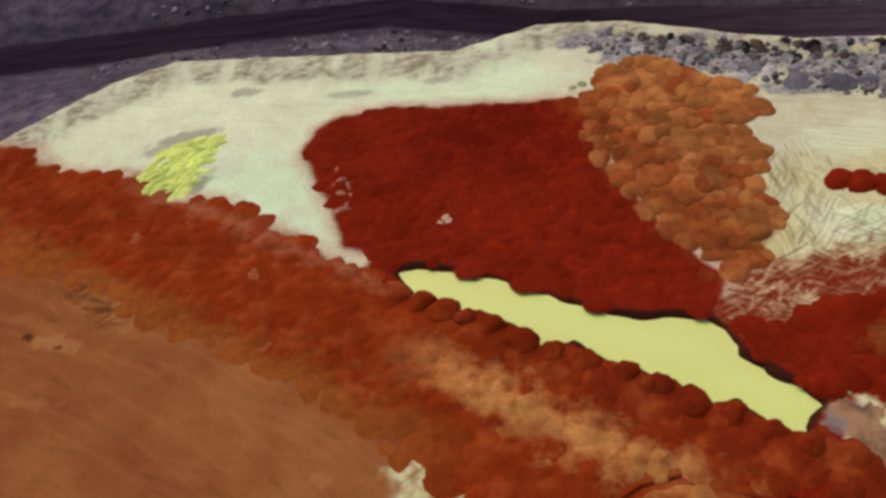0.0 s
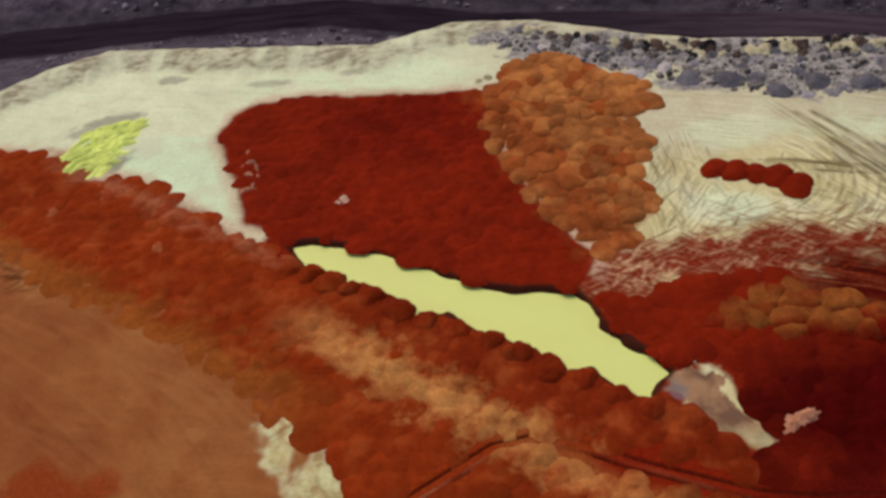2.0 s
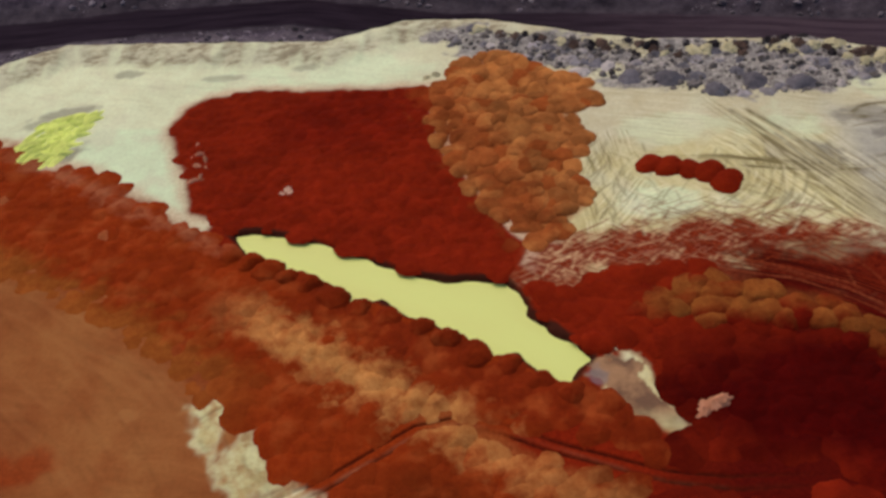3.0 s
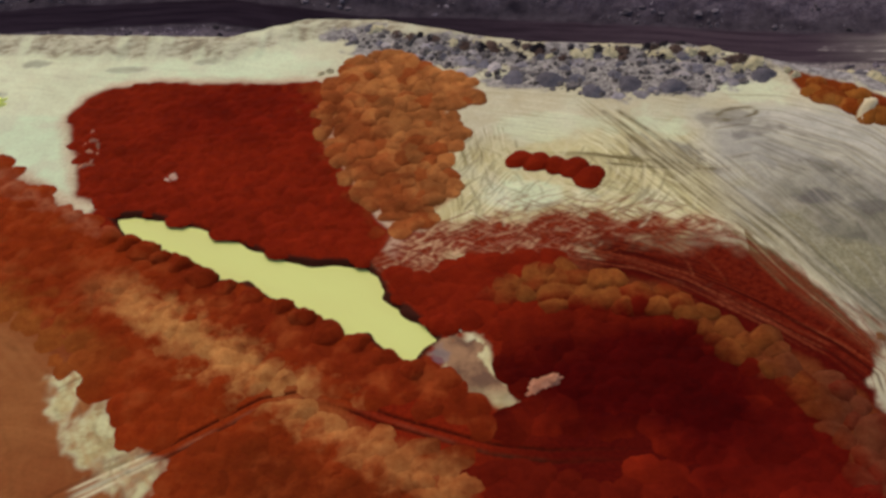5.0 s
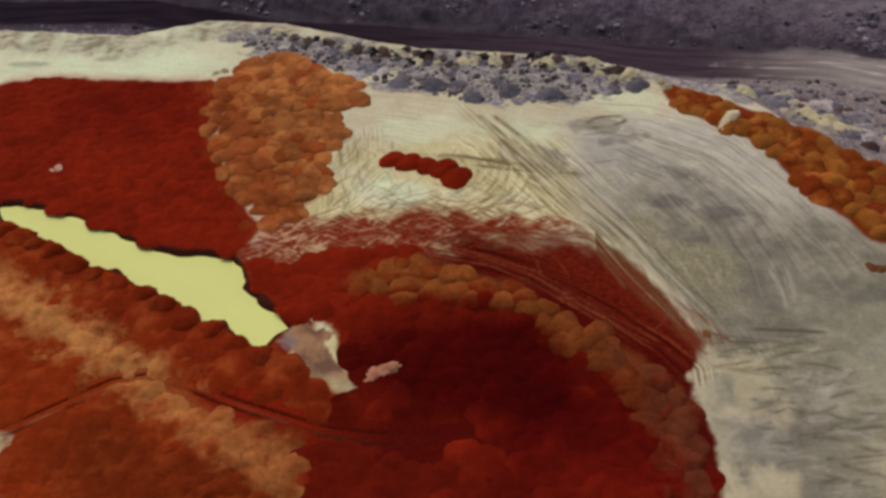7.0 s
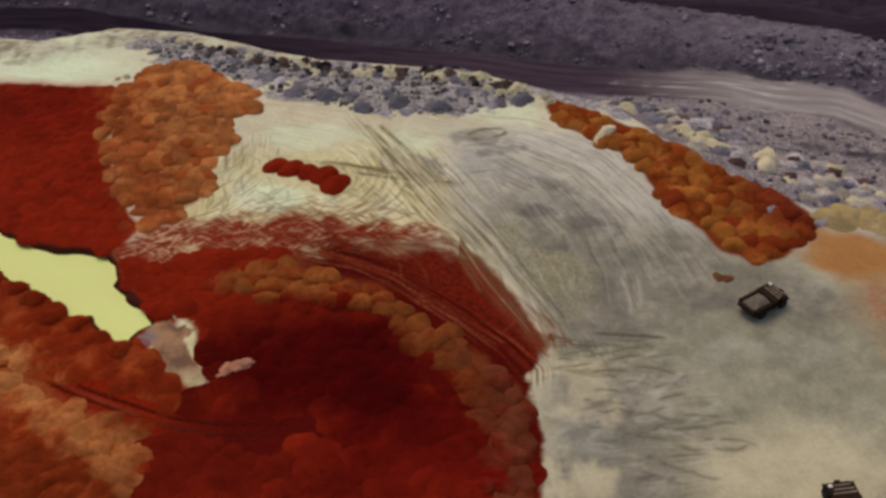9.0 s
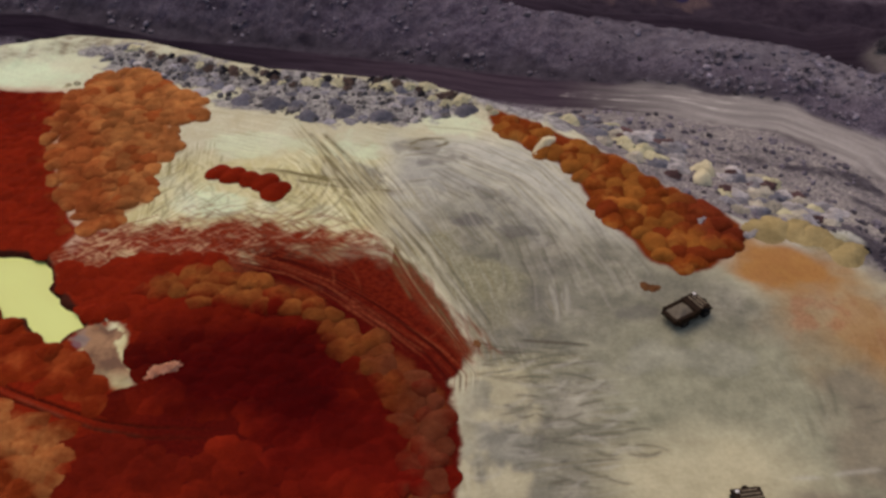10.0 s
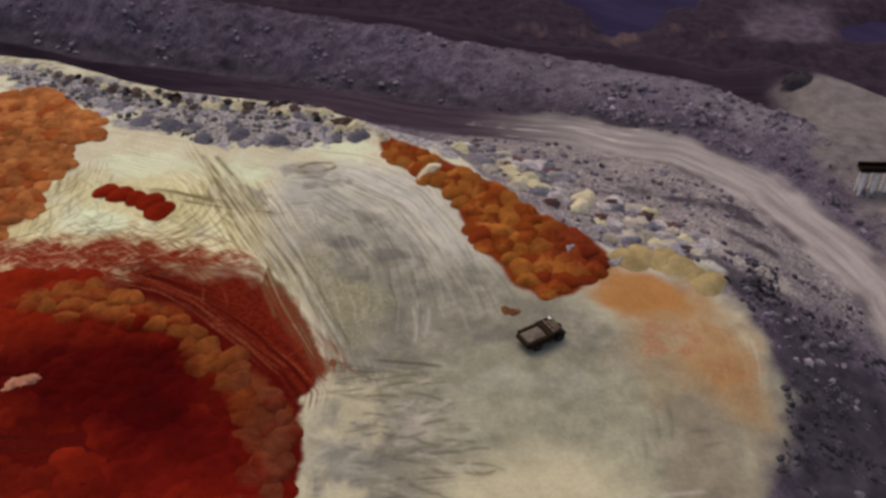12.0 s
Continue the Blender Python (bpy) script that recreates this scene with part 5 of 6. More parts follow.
def clear_of(points, areas=(), lines=(), gap=0.0):
    for a in areas:
        points = points[inside(points[:, 0], points[:, 1], a) < 0]
    for line, half in lines:
        points = points[line_distance(points[:, 0], points[:, 1], line)[0] > half]
    return points


def place_mounds(name, points, radius, height, mats, seed, label, group, turn=None, long=1.0, category="mound", soft=True, rough=0.09, wander=9, fade=None):
    rng = random.Random(seed)
    mats = mats if isinstance(mats, list) else [mats]
    shapes = [mound_mesh(name, radius * rng.uniform(0.88, 1.14), height * rng.uniform(0.8, 1.2), seed + k, mats[k % len(mats)], long=long, soft=soft, rough=rough) for k in range(8 * len(mats))]
    zs = heights(points[:, 0], points[:, 1])[0]
    lows = smooth(0, 9, line_distance(points[:, 0], points[:, 1], fade)[0]) if fade else np.ones(len(points))
    for (x, y), z, low in zip(points, zs, lows):
        ob = new(name, rng.choice(shapes))
        s = rng.uniform(0.82, 1.2)
        ob.matrix_basis = (Matrix.Translation((x, y, z - 0.08)) @ pose(0, 0, 0, 0, 0, rng.uniform(0, 360) if turn is None else turn + rng.uniform(-wander, wander))
                           @ Matrix.Diagonal((s, s, s * rng.uniform(0.8, 1.15) * (0.25 + 0.75 * low), 1)))
        tagged(ob, label, category, group)


def joined_mounds(name, points, radius, height, mat, seed, label, area=None):
    rng = random.Random(seed)
    zs = heights(points[:, 0], points[:, 1])[0]
    shapes = []
    for k in range(8):
        m = mound_mesh("shape", radius * rng.uniform(0.88, 1.14), height * rng.uniform(0.8, 1.2), seed + k, mat)
        shapes.append(([tuple(v.co) for v in m.vertices], [tuple(p.vertices) for p in m.polygons]))
        bpy.data.meshes.remove(m)
    flat = smooth(-1, 11, inside(points[:, 0], points[:, 1], area)) if area else np.ones(len(points))
    verts, faces = [], []
    for (x, y), z, low in zip(points, zs, flat):
        vs, fs = rng.choice(shapes)
        a, s = rng.uniform(0, 6.28), rng.uniform(0.82, 1.2)
        ca, sa, base = math.cos(a) * s, math.sin(a) * s, len(verts)
        verts += [(x + ca * vx - sa * vy, y + sa * vx + ca * vy, z - 0.08 + vz * s * low - 0.12 * (1 - low)) for vx, vy, vz in vs]
        faces += [tuple(base + i for i in f) for f in fs]
    m = bpy.data.meshes.new(name)
    m.from_pydata(verts, [], faces)
    m.polygons.foreach_set("use_smooth", np.ones(len(faces), bool))
    m.materials.append(mat)
    return tagged(new(name, m), label, "mounds", kind="stuff")


def nearest(points, count, place):
    order = np.argsort(np.hypot(points[:, 0] - place[0], points[:, 1] - place[1]))
    return points[order[:count]], points[order[count:]]


WORN_SIDE = [(-103.7, 132.9), (-84.8, 127), (-65.2, 112.5), (-44, 101), (-25.2, 83.7)]
RUTS = [(TRACK_M, 3.1), (TRACK_Q, 3.6)]
SHORE = [(-24, 119), (-19.6, 116.4), (-15.8, 113.8), (-11.8, 112), (-7.3, 109.6), (-2.8, 106), (2.2, 102.9), (8, 100.6), (13.6, 97.8), (18.2, 94.9), (22.9, 91.2), (28.6, 88.8), (33.4, 84.9), (38.4, 82.2), (44, 80)]
a_near, a_far = nearest(clear_of(spots(RED_A, 3.1, 1, margin=1.5), [OCHRE_B], [(POND, 1.9)]), 300, (5, 110))
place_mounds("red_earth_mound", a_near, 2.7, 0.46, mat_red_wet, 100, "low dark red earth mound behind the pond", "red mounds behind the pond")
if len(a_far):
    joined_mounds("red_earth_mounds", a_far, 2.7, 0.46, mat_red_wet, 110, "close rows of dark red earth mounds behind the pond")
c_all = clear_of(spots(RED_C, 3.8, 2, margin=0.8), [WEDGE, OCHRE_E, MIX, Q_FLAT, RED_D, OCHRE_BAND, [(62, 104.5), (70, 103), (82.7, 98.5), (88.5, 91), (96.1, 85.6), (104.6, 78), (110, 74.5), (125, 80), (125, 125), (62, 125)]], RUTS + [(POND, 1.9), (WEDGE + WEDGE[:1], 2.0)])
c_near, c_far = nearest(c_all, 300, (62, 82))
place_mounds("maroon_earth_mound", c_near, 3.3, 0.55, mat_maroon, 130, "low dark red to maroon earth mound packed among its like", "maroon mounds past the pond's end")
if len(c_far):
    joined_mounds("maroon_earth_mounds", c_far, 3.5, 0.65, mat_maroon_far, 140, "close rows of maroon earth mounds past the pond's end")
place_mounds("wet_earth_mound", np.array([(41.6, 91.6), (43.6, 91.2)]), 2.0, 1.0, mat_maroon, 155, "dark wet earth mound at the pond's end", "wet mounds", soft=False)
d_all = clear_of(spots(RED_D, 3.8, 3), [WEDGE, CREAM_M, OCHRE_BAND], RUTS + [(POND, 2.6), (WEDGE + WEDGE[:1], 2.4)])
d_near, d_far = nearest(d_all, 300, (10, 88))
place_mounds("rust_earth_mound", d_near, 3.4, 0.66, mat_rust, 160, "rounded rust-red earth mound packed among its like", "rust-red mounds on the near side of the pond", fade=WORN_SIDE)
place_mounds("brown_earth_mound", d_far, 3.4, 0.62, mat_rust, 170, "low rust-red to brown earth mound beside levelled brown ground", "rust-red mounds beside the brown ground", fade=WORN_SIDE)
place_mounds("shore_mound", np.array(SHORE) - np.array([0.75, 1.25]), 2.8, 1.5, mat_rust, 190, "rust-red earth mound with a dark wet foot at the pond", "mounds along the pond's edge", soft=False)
place_mounds("ochre_earth_mound", spots(OCHRE_B, 3.0, 4, 0.4, -0.8), 2.5, 0.85, [mat_ochre, mat_sand, mat_ochre, mat_ochre, mat_brick, mat_ochre], 200, "rounded mound of ochre-brown earth", "ochre mounds beside the red ones", soft=False, rough=0.06)
ring_row = clear_of(spots(OCHRE_E, 3.4, 5, margin=-0.3), (), RUTS)
part_of = ring_row[:, 1] + 0.25 * (ring_row[:, 0] - 80) + 5 * fbm(ring_row[:, 0], ring_row[:, 1], 4, 2, 6)
place_mounds("umber_earth_mound", ring_row[part_of > 88], 2.6, 1.0, mat_ring, 230, "rounded olive-brown earth mound among maroon ones", "row of brown mounds among the maroon ones", soft=False, rough=0.05)
place_mounds("umber_earth_mound", ring_row[(part_of <= 88) & (part_of > 76)], 2.6, 0.95, mat_ring, 235, "rounded chestnut-brown earth mound among maroon ones", "row of brown mounds among the maroon ones", soft=False, rough=0.05)
place_mounds("umber_earth_mound", ring_row[part_of <= 76], 2.6, 0.9, mat_ring, 240, "dusky brown to maroon earth mound at the field's edge", "row of brown mounds among the maroon ones", soft=False, rough=0.05)
band = clear_of(spots(OCHRE_BAND, 3.1, 6, margin=-1.2), (), RUTS + [(POND, 3.0)])
lot = hashed(np.round(band[:, 0] * 7), np.round(band[:, 1] * 7), 5) + 0.25 * fbm(band[:, 0], band[:, 1], 9, 3, 7)
inner = inside(band[:, 0], band[:, 1], OCHRE_BAND) > -0.4
north = band[:, 1] > 72
place_mounds("tan_earth_mound", band[north & inner & (lot > 0.2)], 2.8, 0.85, mat_rust, 260, "low mound of tan earth in the rust-red field", "tan mounds in the rust-red field", rough=0.07)
place_mounds("rust_earth_mound", band[north & ~(inner & (lot > 0.2))], 2.8, 0.7, mat_rust, 265, "rounded rust-red earth mound beside tan ones", "rust-red mounds on the near side of the pond")
place_mounds("umber_earth_mound", band[~north & (lot > 0.35)], 2.9, 0.85, mat_rust, 270, "low dun-brown earth mound in the rust-red field", "dun mounds in the rust-red field", rough=0.07)
place_mounds("rust_earth_mound", band[~north & (lot <= 0.35)], 2.8, 0.7, mat_rust, 275, "rounded rust-red earth mound beside dun ones", "rust-red mounds on the near side of the pond")
place_mounds("rose_earth_mound", np.array([(-77.4, 138.2), (-51.6, 125.0)]), 2.2, 0.7, mat_rose, 278, "low rose-brown earth mound among rust-red ones", "rose mounds")
place_mounds("orange_earth_mound", spots(ORANGE_F, 3.6, 7, margin=1.1), 3.0, 1.5, [mat_orange, mat_amber, mat_orange, mat_sienna, mat_orange, mat_amber], 290, "rounded mound of bright orange earth at the tip's edge", "orange mounds along the edge", soft=False, rough=0.04)
g_all = spots(GREY_G, 2.9, 8, 0.5)
g_pick, g_rim = hashed(np.round(g_all[:, 0] * 9), np.round(g_all[:, 1] * 9), 3), inside(g_all[:, 0], g_all[:, 1], RIM)
upper = g_rim < 6.5
large = np.array([(55.5, 167.2), (72.7, 159.9), (81.1, 162.3), (90.3, 160.6), (110.2, 163.4), (63.6, 165.4)])
free = np.min(np.hypot(g_all[:, None, 0] - large[None, :, 0], g_all[:, None, 1] - large[None, :, 1]), axis=1) > 4.4
g_all, g_pick, g_rim, upper = g_all[free], g_pick[free], g_rim[free], upper[free]
place_mounds("grey_spoil_mound", g_all[~upper & (g_pick < 0.3)], 1.3, 0.6, [mat_slate, mat_grey, mat_lilac], 320, "rough mound of bluish grey spoil near the rim", "grey mounds along the rim", rough=0.5)
place_mounds("slate_spoil_mound", g_all[~upper & (g_pick > 0.78)], 1.9, 0.7, [mat_slate, mat_grey, mat_grey, mat_lilac], 325, "broad mound of slate-grey spoil near the rim", "slate mounds along the rim", rough=0.3)
# black mounds put in place of the shadows between spoil on the rim
place_mounds("black_spoil_mound", g_all[upper & (g_pick < 0.34)], 1.4, 0.8, [mat_black, mat_slate, mat_black], 330, "rough mound coloured black for the shaded hollows on the rim", "dark mounds along the rim", rough=0.7)
place_mounds("brown_spoil_mound", g_all[upper & (g_pick >= 0.34) & (g_pick < 0.66)], 1.7, 0.7, mat_soot, 332, "low brown-black spoil mound below the cream rim", "dark mounds along the rim", rough=0.5)
place_mounds("cream_earth_mound", g_all[upper & (g_pick > 0.78)], 1.9, 0.9, mat_cream, 333, "cream earth mound between dark ones on the rim", "cream mounds between dark ones", rough=0.5)
place_mounds("round_slate_mound", large, 3.2, 1.7, mat_round, 337, "large round dark grey mound on cream ground", "large grey mounds", rough=0.12)
row = np.array([(56.3, 136.9), (59.9, 135.7), (63.4, 134.6), (66.8, 133.4), (69.9, 130.2)])
place_mounds("red_earth_mound", row, 3.3, 1.3, mat_red, 350, "red earth mound in a short row on cream ground", "short row of red mounds", soft=False)
SLOPE = [(117, 171), (128, 165.5), (138, 158), (146, 149), (158, 138), (170, 127), (186, 123), (192, 132), (180, 147), (166, 159), (150, 172), (134, 180), (120, 182)]
place_mounds("pale_spoil_mound", clear_of(spots(SLOPE, 3.9, 9, 0.5), (), [([(163, 140), (166, 152)], 5.0)]), 2.6, 1.0, [mat_cream, mat_slate, mat_grey, mat_lilac, mat_plum, mat_pale], 400, "low mound of pale, grey or plum spoil on the slope", "spoil mounds on the slope", rough=0.5)
place_mounds("cream_block", np.array([(153.5, 150), (147.5, 155), (133, 169)]), 2.2, 1.5, mat_cream, 415, "block of cream earth lying among orange and grey mounds", "cream blocks", category="block", rough=0.5, long=1.9, soft=False)
place_mounds("grey_block", np.array([(159.6, 122.4), (168, 118.8), (170, 119.6)]), 1.3, 1.0, mat_lilac, 416, "small lilac-grey block among orange mounds", "grey blocks", category="block", rough=0.5, long=1.6, turn=35)
place_mounds("cream_block", np.array([(128.3, 148.9)]), 2.0, 2.7, mat_ivory, 417, "long cream block lying among orange mounds", "cream blocks", category="block", rough=0.15, long=2.1, turn=54, soft=False, wander=1)
place_mounds("cream_earth_mound", np.array([(163.0, 141.2), (163.6, 144.0), (164.5, 147.0), (165.6, 150.0)]), 2.5, 2.3, mat_ivory, 418, "cream earth mound in a short file down the slope", "file of cream mounds", rough=0.12, soft=False)
place_mounds("orange_ridge", np.array([(165.2, 118.0)]), 1.0, 1.1, mat_orange, 419, "narrow orange-brown earth ridge at the end of orange mounds", "orange ridges", category="ridge", rough=0.2, long=4.2, turn=24, wander=1)
olive = np.array([(171.9, 120.2), (175, 121.4), (178.5, 120.6), (181.7, 118.8), (184.8, 116.2), (187.2, 113.4)])
place_mounds("olive_earth_mound", olive, 3.6, 1.3, mat_olive, 430, "olive-tan earth mound at the edge of the levelled ground", "olive mounds at the edge")
place_mounds("small_dirt_mound", np.array([(146.1, 102.6), (147.6, 102.2), (114, 86.2)]), 1.3, 0.45, mat_umber, 445, "small brown dirt mound on pale ground", "small dirt mounds")
place_mounds("pale_clod", np.array([(12.7, 173.2), (10.6, 172.4), (115.6, 164.6), (116.8, 162.5)]), 0.9, 0.7, mat_cream, 460,
             "small pale clod of earth", "pale clods", category="clod", rough=0.6)
place_mounds("pale_clod", np.array([(45.2, 89.8)]), 0.5, 0.5, mat_cream, 465, "small pale clod of earth at the pond's end", "pale clods", category="clod", rough=0.4)
place_mounds("blush_clod", np.array([(-17.3, 134.6), (-16.2, 136.0), (-15.4, 134.9)]), 1.0, 0.8, mat_blush, 468, "pale pink clod of earth among dark red mounds", "pale pink clods", category="clod", rough=0.4)
for k, (x, y, turn) in enumerate(((-38.6, 147.6, 75), (-37.4, 149.2, 20), (-35.7, 147.6, -60), (-35.0, 144.8, -80), (-35.6, 142.0, 70), (-37.0, 140.6, 15), (-38.4, 152.6, 80), (-37.0, 145.4, -20))):
    place_mounds("pinkish_clod", np.array([(x, y)]), 0.55, 0.75, mat_pinkish, 470 + k, "thin pinkish rim of earth on a dark red mound", "pinkish rims", category="clod", rough=0.3, long=2.6, turn=turn)
place_mounds("pinkish_clod", np.array([(57.2, 77.0), (58.8, 77.9), (60.2, 78.7)]), 1.5, 0.95, mat_pinkish, 475, "pinkish clod among dark red mounds", "pinkish clods", category="clod", rough=0.5, long=1.5, turn=30)
# yellow mineral raked into long ridges
place_mounds("yellow_mineral_ridge", spots(SULPHUR, 1.75, 13, 0.4), 0.85, 0.75, mat_sulphur, 480, "long low ridge of bright yellow-green mineral", "yellow mineral ridges", turn=42, long=3.4, category="ridge", wander=26)


# ---- loose rock ----
def rubble(name, points, low, high, mat, seed, label):
    """Angular stones joined in one mesh; most of them small."""
    rng = np.random.default_rng(seed)
    g = (1 + 5 ** 0.5) / 2
    base = np.array([(-1, g, 0), (1, g, 0), (-1, -g, 0), (1, -g, 0), (0, -1, g), (0, 1, g), (0, -1, -g), (0, 1, -g), (g, 0, -1), (g, 0, 1), (-g, 0, -1), (-g, 0, 1)]) / 1.9
    tri = np.array([(0, 11, 5), (0, 5, 1), (0, 1, 7), (0, 7, 10), (0, 10, 11), (1, 5, 9), (5, 11, 4), (11, 10, 2), (10, 7, 6), (7, 1, 8),
                    (3, 9, 4), (3, 4, 2), (3, 2, 6), (3, 6, 8), (3, 8, 9), (4, 9, 5), (2, 4, 11), (6, 2, 10), (8, 6, 7), (9, 8, 1)])
    n = len(points)
    size = low + (high - low) * rng.random(n) ** 6
    shape = base[None] * (1 + 0.45 * (rng.random((n, 12, 1)) - 0.5)) * (0.6 + 0.8 * rng.random((n, 1, 3))) * np.array([1, 1, 0.75])
    a = rng.random(n) * 6.28
    c, s = np.cos(a)[:, None], np.sin(a)[:, None]
    x, y = shape[:, :, 0] * c - shape[:, :, 1] * s, shape[:, :, 0] * s + shape[:, :, 1] * c
    v = np.stack([x, y, shape[:, :, 2]], -1) * size[:, None, None]
    z = heights(points[:, 0], points[:, 1])[0]
    v += np.stack([points[:, 0], points[:, 1], z + 0.15 * size], -1)[:, None, :]
    f = (tri[None] + (np.arange(n) * 12)[:, None, None]).reshape(-1, 3)
    m = bpy.data.meshes.new(name)
    m.from_pydata(v.reshape(-1, 3).tolist(), [], f.tolist())
    m.materials.append(mat)
    return tagged(new(name, m), label, "rubble", kind="stuff")


rng = np.random.default_rng(7)
p = rng.random((26000, 2)) * np.array([360, 190]) + np.array([-115, 110])
p_rim, p_road = inside(p[:, 0], p[:, 1], RIM), line_distance(p[:, 0], p[:, 1], ROAD_XY)[0]
p_far = inside(p[:, 0], p[:, 1], PIT_SIDE) > 0
keep = fbm(p[:, 0], p[:, 1], 11, 3, 120) > 0.0
rubble("bank_rubble", p[(p_rim < 0) & p_far & (p_road > 9) & (p_road < 38) & keep], 0.18, 1.25, mat_rock, 1, "scattered purple-grey rocks on the bank beyond the haul road")
q = rng.random((15000, 2)) * np.array([330, 150]) + np.array([-100, 45])
q_rim, q_road = inside(q[:, 0], q[:, 1], RIM), line_distance(q[:, 0], q[:, 1], ROAD_XY)[0]
q_far = inside(q[:, 0], q[:, 1], PIT_SIDE) > 0
keep = fbm(q[:, 0], q[:, 1], 9, 3, 121) > 0.0
rubble("slope_rubble", q[(q_rim < -1) & ~q_far & (q_road > 8.5) & keep & (q[:, 0] > 105)], 0.16, 1.1, mat_rock, 2, "scattered purple-grey rocks on the slope below the rim")
e = rng.random((9000, 2)) * np.array([52, 150]) + np.array([184, 40])
e_rim, e_road = inside(e[:, 0], e[:, 1], RIM), line_distance(e[:, 0], e[:, 1], ROAD_XY)[0]
keep = (fbm(e[:, 0], e[:, 1], 8, 3, 122) > 0.05) & (e[:, 1] < 128)
rubble("slope_rubble", e[(e_rim < -0.5) & (inside(e[:, 0], e[:, 1], PIT_SIDE) < 0) & (e_road > 9) & keep], 0.18, 0.95, mat_rock_dark, 4, "dark grey rocks strewn over the slope below the rim")
w = rng.random((5000, 2)) * np.array([70, 90]) + np.array([165, 140])
w_road = line_distance(w[:, 0], w[:, 1], ROAD_XY)[0]
v = rng.random((5000, 2)) * np.array([170, 80]) + np.array([-115, 175])
v_road = line_distance(v[:, 0], v[:, 1], ROAD_XY)[0]
rubble("slope_rubble", v[(inside(v[:, 0], v[:, 1], RIM) < -2) & (inside(v[:, 0], v[:, 1], PIT_SIDE) < 0) & (v_road > 9) & (fbm(v[:, 0], v[:, 1], 10, 3, 124) > 0.0)], 0.2, 1.3, mat_rock, 6, "grey rocks on the dark slope above the haul road")
rubble("bank_rubble", w[(inside(w[:, 0], w[:, 1], PIT_SIDE) > 0) & (w_road > 9) & (w_road < 38) & (fbm(w[:, 0], w[:, 1], 7, 3, 123) > -0.05)], 0.2, 1.25, mat_rock, 5, "grey rocks lying thick on the bank above the haul road")
g = np.array(spots(GREY_G, 1.05, 12, 0.5))
rubble("rim_rubble", g, 0.15, 1.0, mat_rock_blue, 3, "blue-grey blocks toned black for shaded hollows between the mounds at the rim")


# ---- haul trucks ----
mat_steel = plain("dirty_dark_steel", (0.014, 0.009, 0.006), 0.6, 0.2)
mat_paint = plain("dusty_brown_paint", (0.022, 0.013, 0.008), 0.6)
mat_dusty = plain("dust_covered_steel", (0.20, 0.165, 0.115), 0.9)
mat_tyre = plain("black_tyre", (0.015, 0.014, 0.014), 0.9)
mat_rim_steel = plain("dusty_wheel_rim", (0.05, 0.042, 0.032), 0.6)
mat_glass = plain("dark_cab_glass", (0.01, 0.012, 0.014), 0.1, 0.0, 0.0)
# white for the headlight lenses and the painted highlight on the canopy
mat_lens_glint = plain("white_lens_and_glint", (0.75, 0.74, 0.70), 0.2, 0.0, 0.05)
mat_load = soil("pale_load", (0.17, 0.148, 0.112), (0.105, 0.088, 0.066), 0.15)


def part(name, bm, mat, parent, label=""):
    m = bpy.data.meshes.new(name)
    bm.normal_update()
    bm.to_mesh(m)
    bm.free()
    m.materials.append(mat)
    ob = new(name, m)
    ob.parent = parent
    if label:
        ob["label"] = label
    return ob


def block(bm, x0, x1, y0, y1, z0, z1, bevel=0.06, taper=0.0):
    """A bevelled box; taper draws the top in at both ends."""
    vs = [bm.verts.new((x, y, z)) for z, d in ((z0, 0.0), (z1, taper)) for x, y in ((x0 + d, y0 + d), (x1 - d, y0 + d), (x1 - d, y1 - d), (x0 + d, y1 - d))]
    fs = [bm.faces.new([vs[i] for i in f]) for f in ((3, 2, 1, 0), (4, 5, 6, 7), (0, 1, 5, 4), (1, 2, 6, 5), (2, 3, 7, 6), (3, 0, 4, 7))]
    if bevel:
        es = list({e for f in fs for e in f.edges})
        bmesh.ops.bevel(bm, geom=es, offset=bevel, segments=2, affect="EDGES", profile=0.6)


def ring_of(bm, x, z, y0, y1, r0, r1, seg=22):
    """A wheel-shaped ring about an axle that runs along y."""
    loops = []
    for y, r in ((y0, r0), (y0, r1 * 0.94), (y0 + 0.12, r1), (y1 - 0.12, r1), (y1, r1 * 0.94), (y1, r0)):
        loops.append([bm.verts.new((x + r * math.cos(2 * math.pi * k / seg), y, z + r * math.sin(2 * math.pi * k / seg))) for k in range(seg)])
    for a, b in zip(loops, loops[1:] + loops[:1]):
        for k in range(seg):
            bm.faces.new((a[k], b[k], b[(k + 1) % seg], a[(k + 1) % seg]))
    bmesh.ops.recalc_face_normals(bm, faces=bm.faces[:])


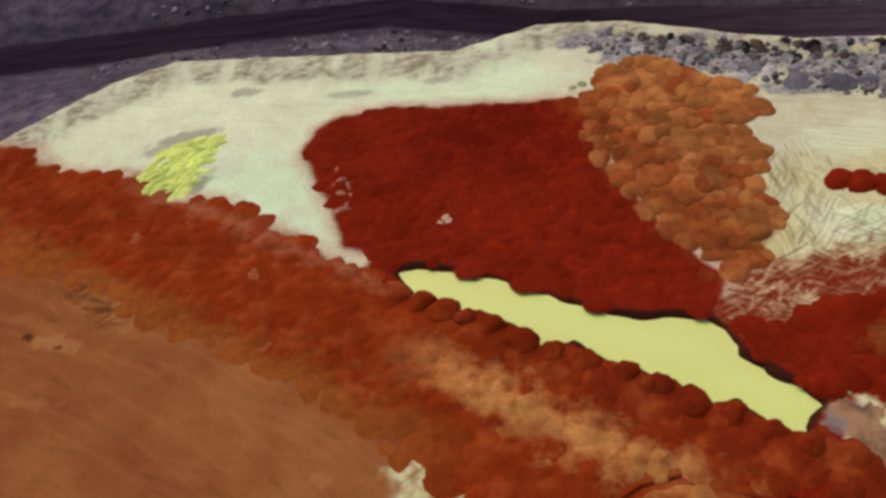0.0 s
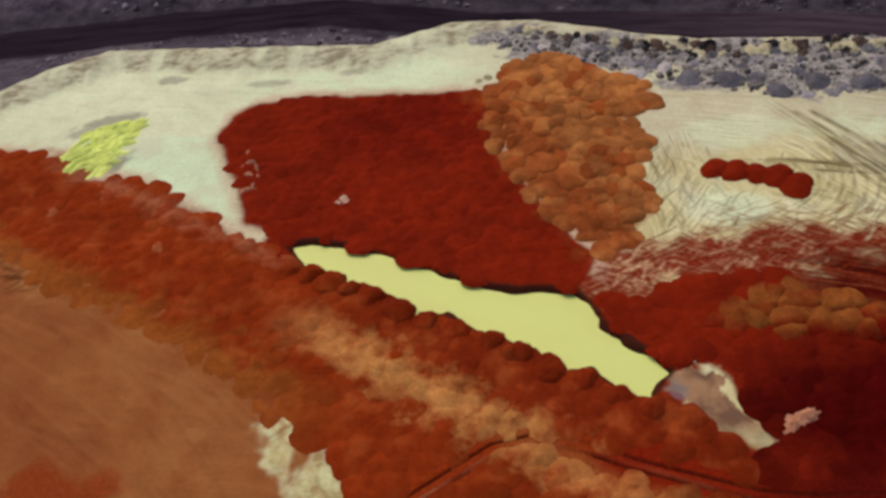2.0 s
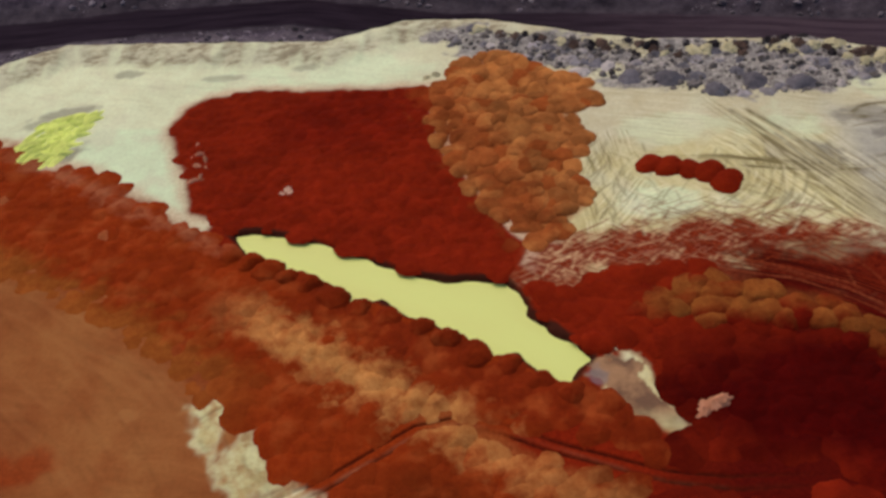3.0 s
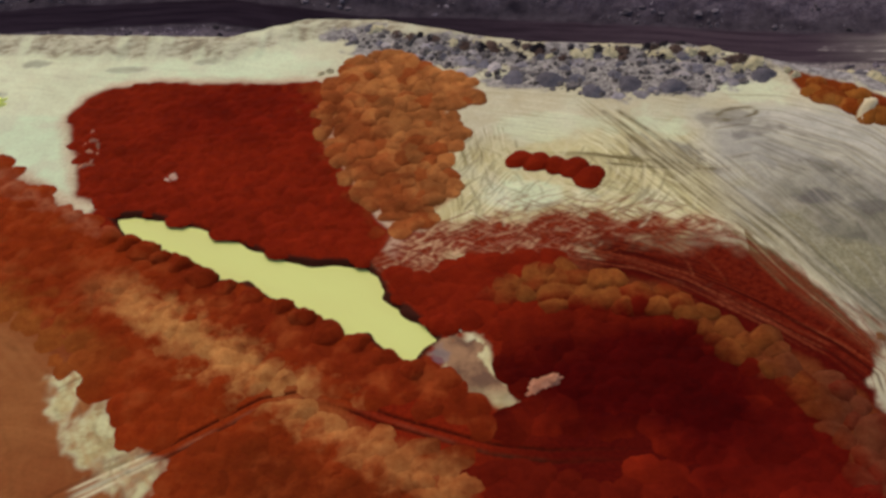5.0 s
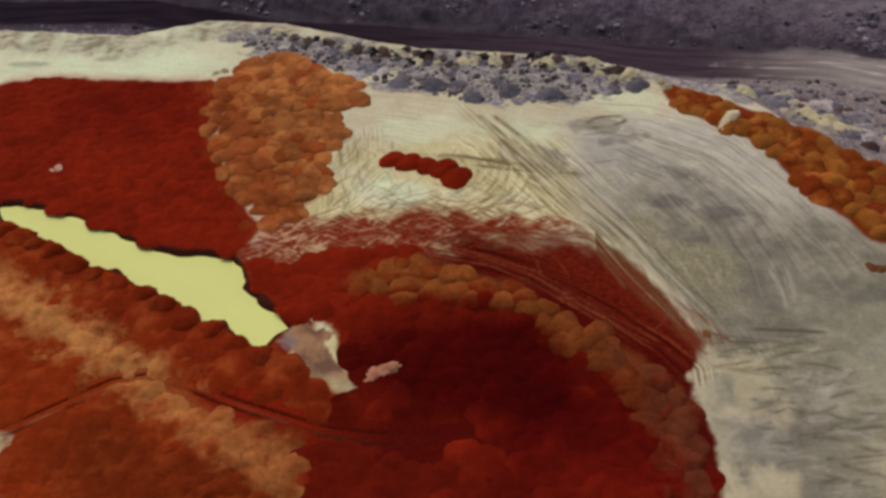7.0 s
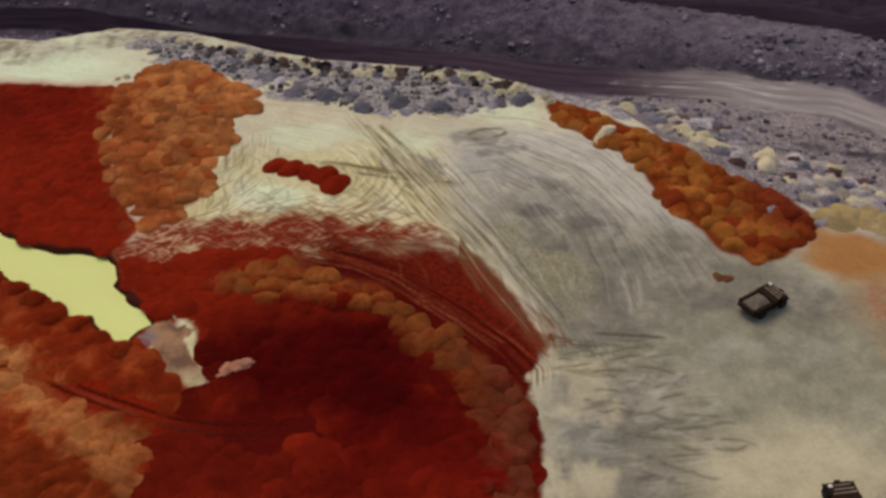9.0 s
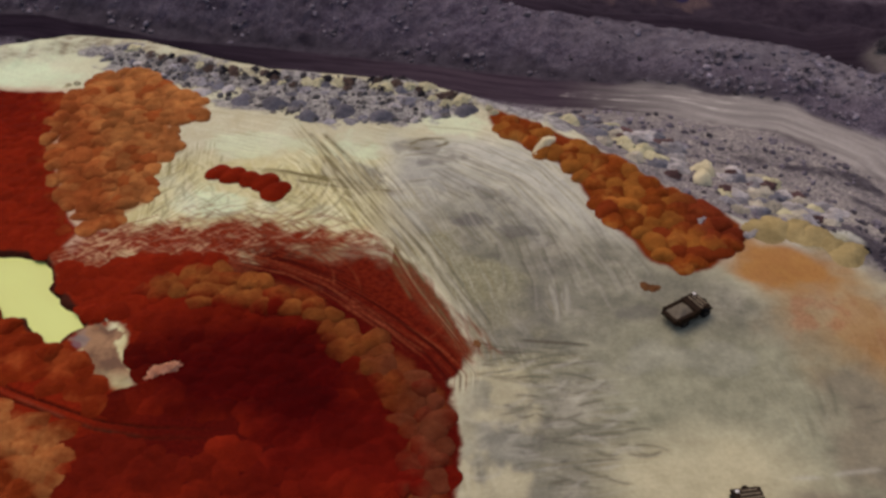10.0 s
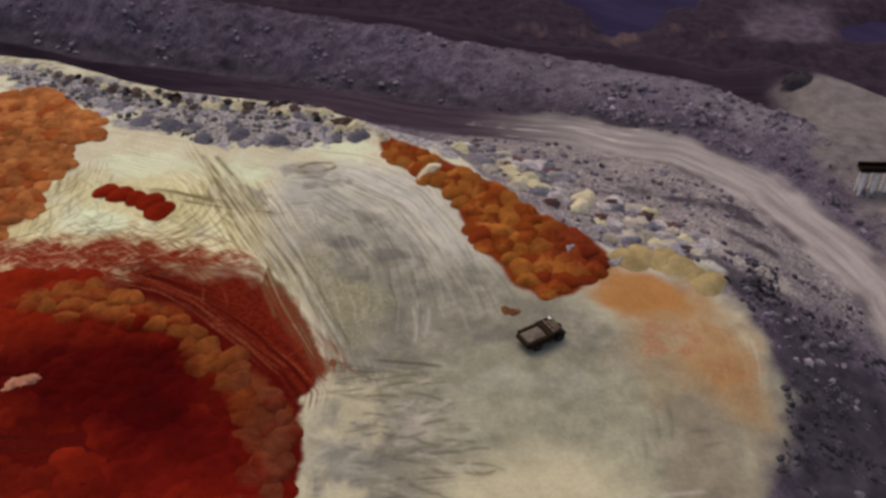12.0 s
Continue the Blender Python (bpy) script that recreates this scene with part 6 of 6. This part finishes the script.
def haul_truck(label, loaded=True):
    truck = new("haul_truck")
    bm = bmesh.new()
    block(bm, -4.2, 4.6, -1.0, 1.0, 1.1, 1.9)
    block(bm, 3.6, 4.9, -2.1, 2.1, 0.95, 1.5)
    part("chassis", bm, mat_steel, truck)
    # open tray: floor, two sides, head board and the canopy over the cab
    bm = bmesh.new()
    block(bm, -5.1, 0.9, -2.4, 2.4, 1.9, 2.2)
    block(bm, -4.6, 1.2, -2.6, -1.75, 1.7, 3.6, 0.3)
    block(bm, -4.6, 1.2, 1.75, 2.6, 1.7, 3.6, 0.3)
    block(bm, -5.2, -4.2, -2.2, 2.2, 1.9, 3.1, 0.3)
    block(bm, 0.2, 1.5, -2.6, 2.6, 2.0, 3.9, 0.25)
    block(bm, 1.4, 4.0, -2.5, 2.5, 3.55, 3.9, 0.12)
    for k in range(4):
        block(bm, -4.4 + 1.5 * k, -4.15 + 1.5 * k, -2.75, -2.58, 2.0, 3.4, 0.0)
        block(bm, -4.4 + 1.5 * k, -4.15 + 1.5 * k, 2.58, 2.75, 2.0, 3.4, 0.0)
    tray = part("dump_tray", bm, mat_paint, truck, "dusty brown steel dump tray")
    for k in range(3):
        bm = bmesh.new()
        block(bm, 1.7 + 0.8 * k, 1.98 + 0.8 * k, -2.3 + 0.3 * k, 2.0 - 0.4 * k, 3.88, 4.02, 0.03)
        part("canopy_rib", bm, mat_dusty, tray, "rib covered in pale dust")
    if loaded:
        bm = bmesh.new()
        bmesh.ops.create_grid(bm, x_segments=14, y_segments=10, size=1.0)
        for v in bm.verts:
            u, w = v.co.x, v.co.y
            v.co = Vector((-1.95 + 2.5 * u, 2.05 * w, 2.95 + 1.25 * max(0.0, 1 - u * u) * max(0.0, 1 - w * w) + 0.45 * noise.noise((2.2 * u, 2.2 * w, 4))))
        part("load", bm, mat_load, truck, "heaped pale earth")
    bm = bmesh.new()
    block(bm, 2.2, 4.2, 0.5, 2.3, 2.2, 3.5, 0.08, 0.08)
    cab = part("cab", bm, mat_paint, truck)
    bm = bmesh.new()
    block(bm, 4.12, 4.22, 0.7, 2.1, 2.7, 3.3, 0.0)
    block(bm, 2.5, 4.0, 2.24, 2.32, 2.7, 3.3, 0.0)
    part("cab_window", bm, mat_glass, cab, "dark glass")
    bm = bmesh.new()
    block(bm, 2.4, 5.0, -2.45, 2.45, 1.9, 2.3)
    block(bm, 3.0, 5.0, -0.6, 0.4, 2.3, 3.1, 0.08)
    part("front_deck", bm, mat_steel, truck)
    for y in (-1.9, 1.9):
        bm = bmesh.new()
        block(bm, 4.95, 5.08, y - 0.25, y + 0.25, 1.55, 1.85, 0.03)
        part("headlight", bm, mat_lens_glint, truck, "white lens")
    # added white block that paints a highlight onto the canopy's top
    bm = bmesh.new()
    block(bm, 3.2, 3.7, 1.6, 2.3, 3.9, 4.1, 0.04)
    part("canopy_highlight", bm, mat_lens_glint, truck, "white block painted as a highlight on the canopy")
    for x, y0, y1 in ((3.4, -2.5, -1.7), (3.4, 1.7, 2.5), (-2.4, -2.5, -1.75), (-2.4, -1.65, -0.95), (-2.4, 0.95, 1.65), (-2.4, 1.75, 2.5)):
        bm = bmesh.new()
        ring_of(bm, x, 1.2, y0, y1, 0.55, 1.2)
        tyre = part("wheel", bm, mat_tyre, truck, "black tyre")
        bm = bmesh.new()
        ring_of(bm, x, 1.2, y0 + 0.14, y1 - 0.14, 0.12, 0.56, 16)
        part("rim", bm, mat_rim_steel, tyre, "dusty steel rim")
    return tagged(truck, label, "truck", "haul trucks")


def park(truck, x, y, heading):
    truck.matrix_basis = pose(x, y, ground_height(x, y) + 0.02, 0, 0, heading) @ Matrix.Diagonal((0.88, 0.86, 0.76, 1))
    return truck


first = park(haul_truck("dark haul truck heaped with pale earth on levelled ground"), 152.5, 94.5, 34)
park(copy_thing(first, Matrix.Identity(4)), 156.2, 50.6, 100)["label"] = "dark haul truck with dusty ribs on levelled ground"
place_mounds("dark_spoil_heap", np.array([(240.5, 240.5)]), 3.8, 3.0, mat_black, 620, "dark spoil heap on the bank above the lower road", "dark heaps", turn=4, long=1.7, rough=0.25)


# ---- raised deck on pale posts, on the bench below the tip ----
mat_post = plain("pale_concrete", (0.74, 0.71, 0.66), 0.8)


def raised_deck(x, y, heading):
    deck = new("loading_deck")
    base = ground_height(x, y)
    bm = bmesh.new()
    block(bm, -6.0, 6.0, -1.5, 1.5, 6.4, 6.8, 0.05)
    block(bm, -6.0, 6.0, -1.55, -1.35, 6.8, 7.9, 0.03)
    block(bm, -6.0, 6.0, 1.35, 1.55, 6.8, 7.9, 0.03)
    part("platform", bm, mat_steel, deck, "dark steel platform with closed sides")
    for k in range(4):
        for side in (-1.1, 1.1):
            bm = bmesh.new()
            block(bm, -4.9 + 3.2 * k, -4.2 + 3.2 * k, side - 0.3, side + 0.3, -0.8, 6.4, 0.05)
            part("post", bm, mat_post, deck, "pale concrete post")
    for k in range(4):
        bm = bmesh.new()
        block(bm, -4.95 + 3.2 * k, -4.15 + 3.2 * k, -1.4, 1.4, 6.0, 6.4, 0.04)
        part("crossbeam", bm, mat_post, deck)
    deck.matrix_basis = pose(x, y, base, 0, 0, heading)
    return tagged(deck, "dark steel loading deck on pale concrete posts", "platform")


raised_deck(242.3, 172.0, 2)

# ---- water far down in the pit ----
def hollow(x0, y0, rx, ry, seed):
    rng = random.Random(seed)
    return [(x0 + rx * (1 + 0.15 * rng.uniform(-1, 1)) * math.cos(2 * math.pi * k / 24), y0 + ry * (1 + 0.15 * rng.uniform(-1, 1)) * math.sin(2 * math.pi * k / 24)) for k in range(24)]


tagged(sheet("pit_water", hollow(210, 384, 62, 52, 5), -58.5, mat_blue), "dark blue water at the bottom of the pit", "water", kind="structure")
tagged(sheet("pit_water", hollow(312, 352, 40, 24, 6), -58.5, mat_blue), "dark blue pool at the bottom of the pit", "water", kind="structure")
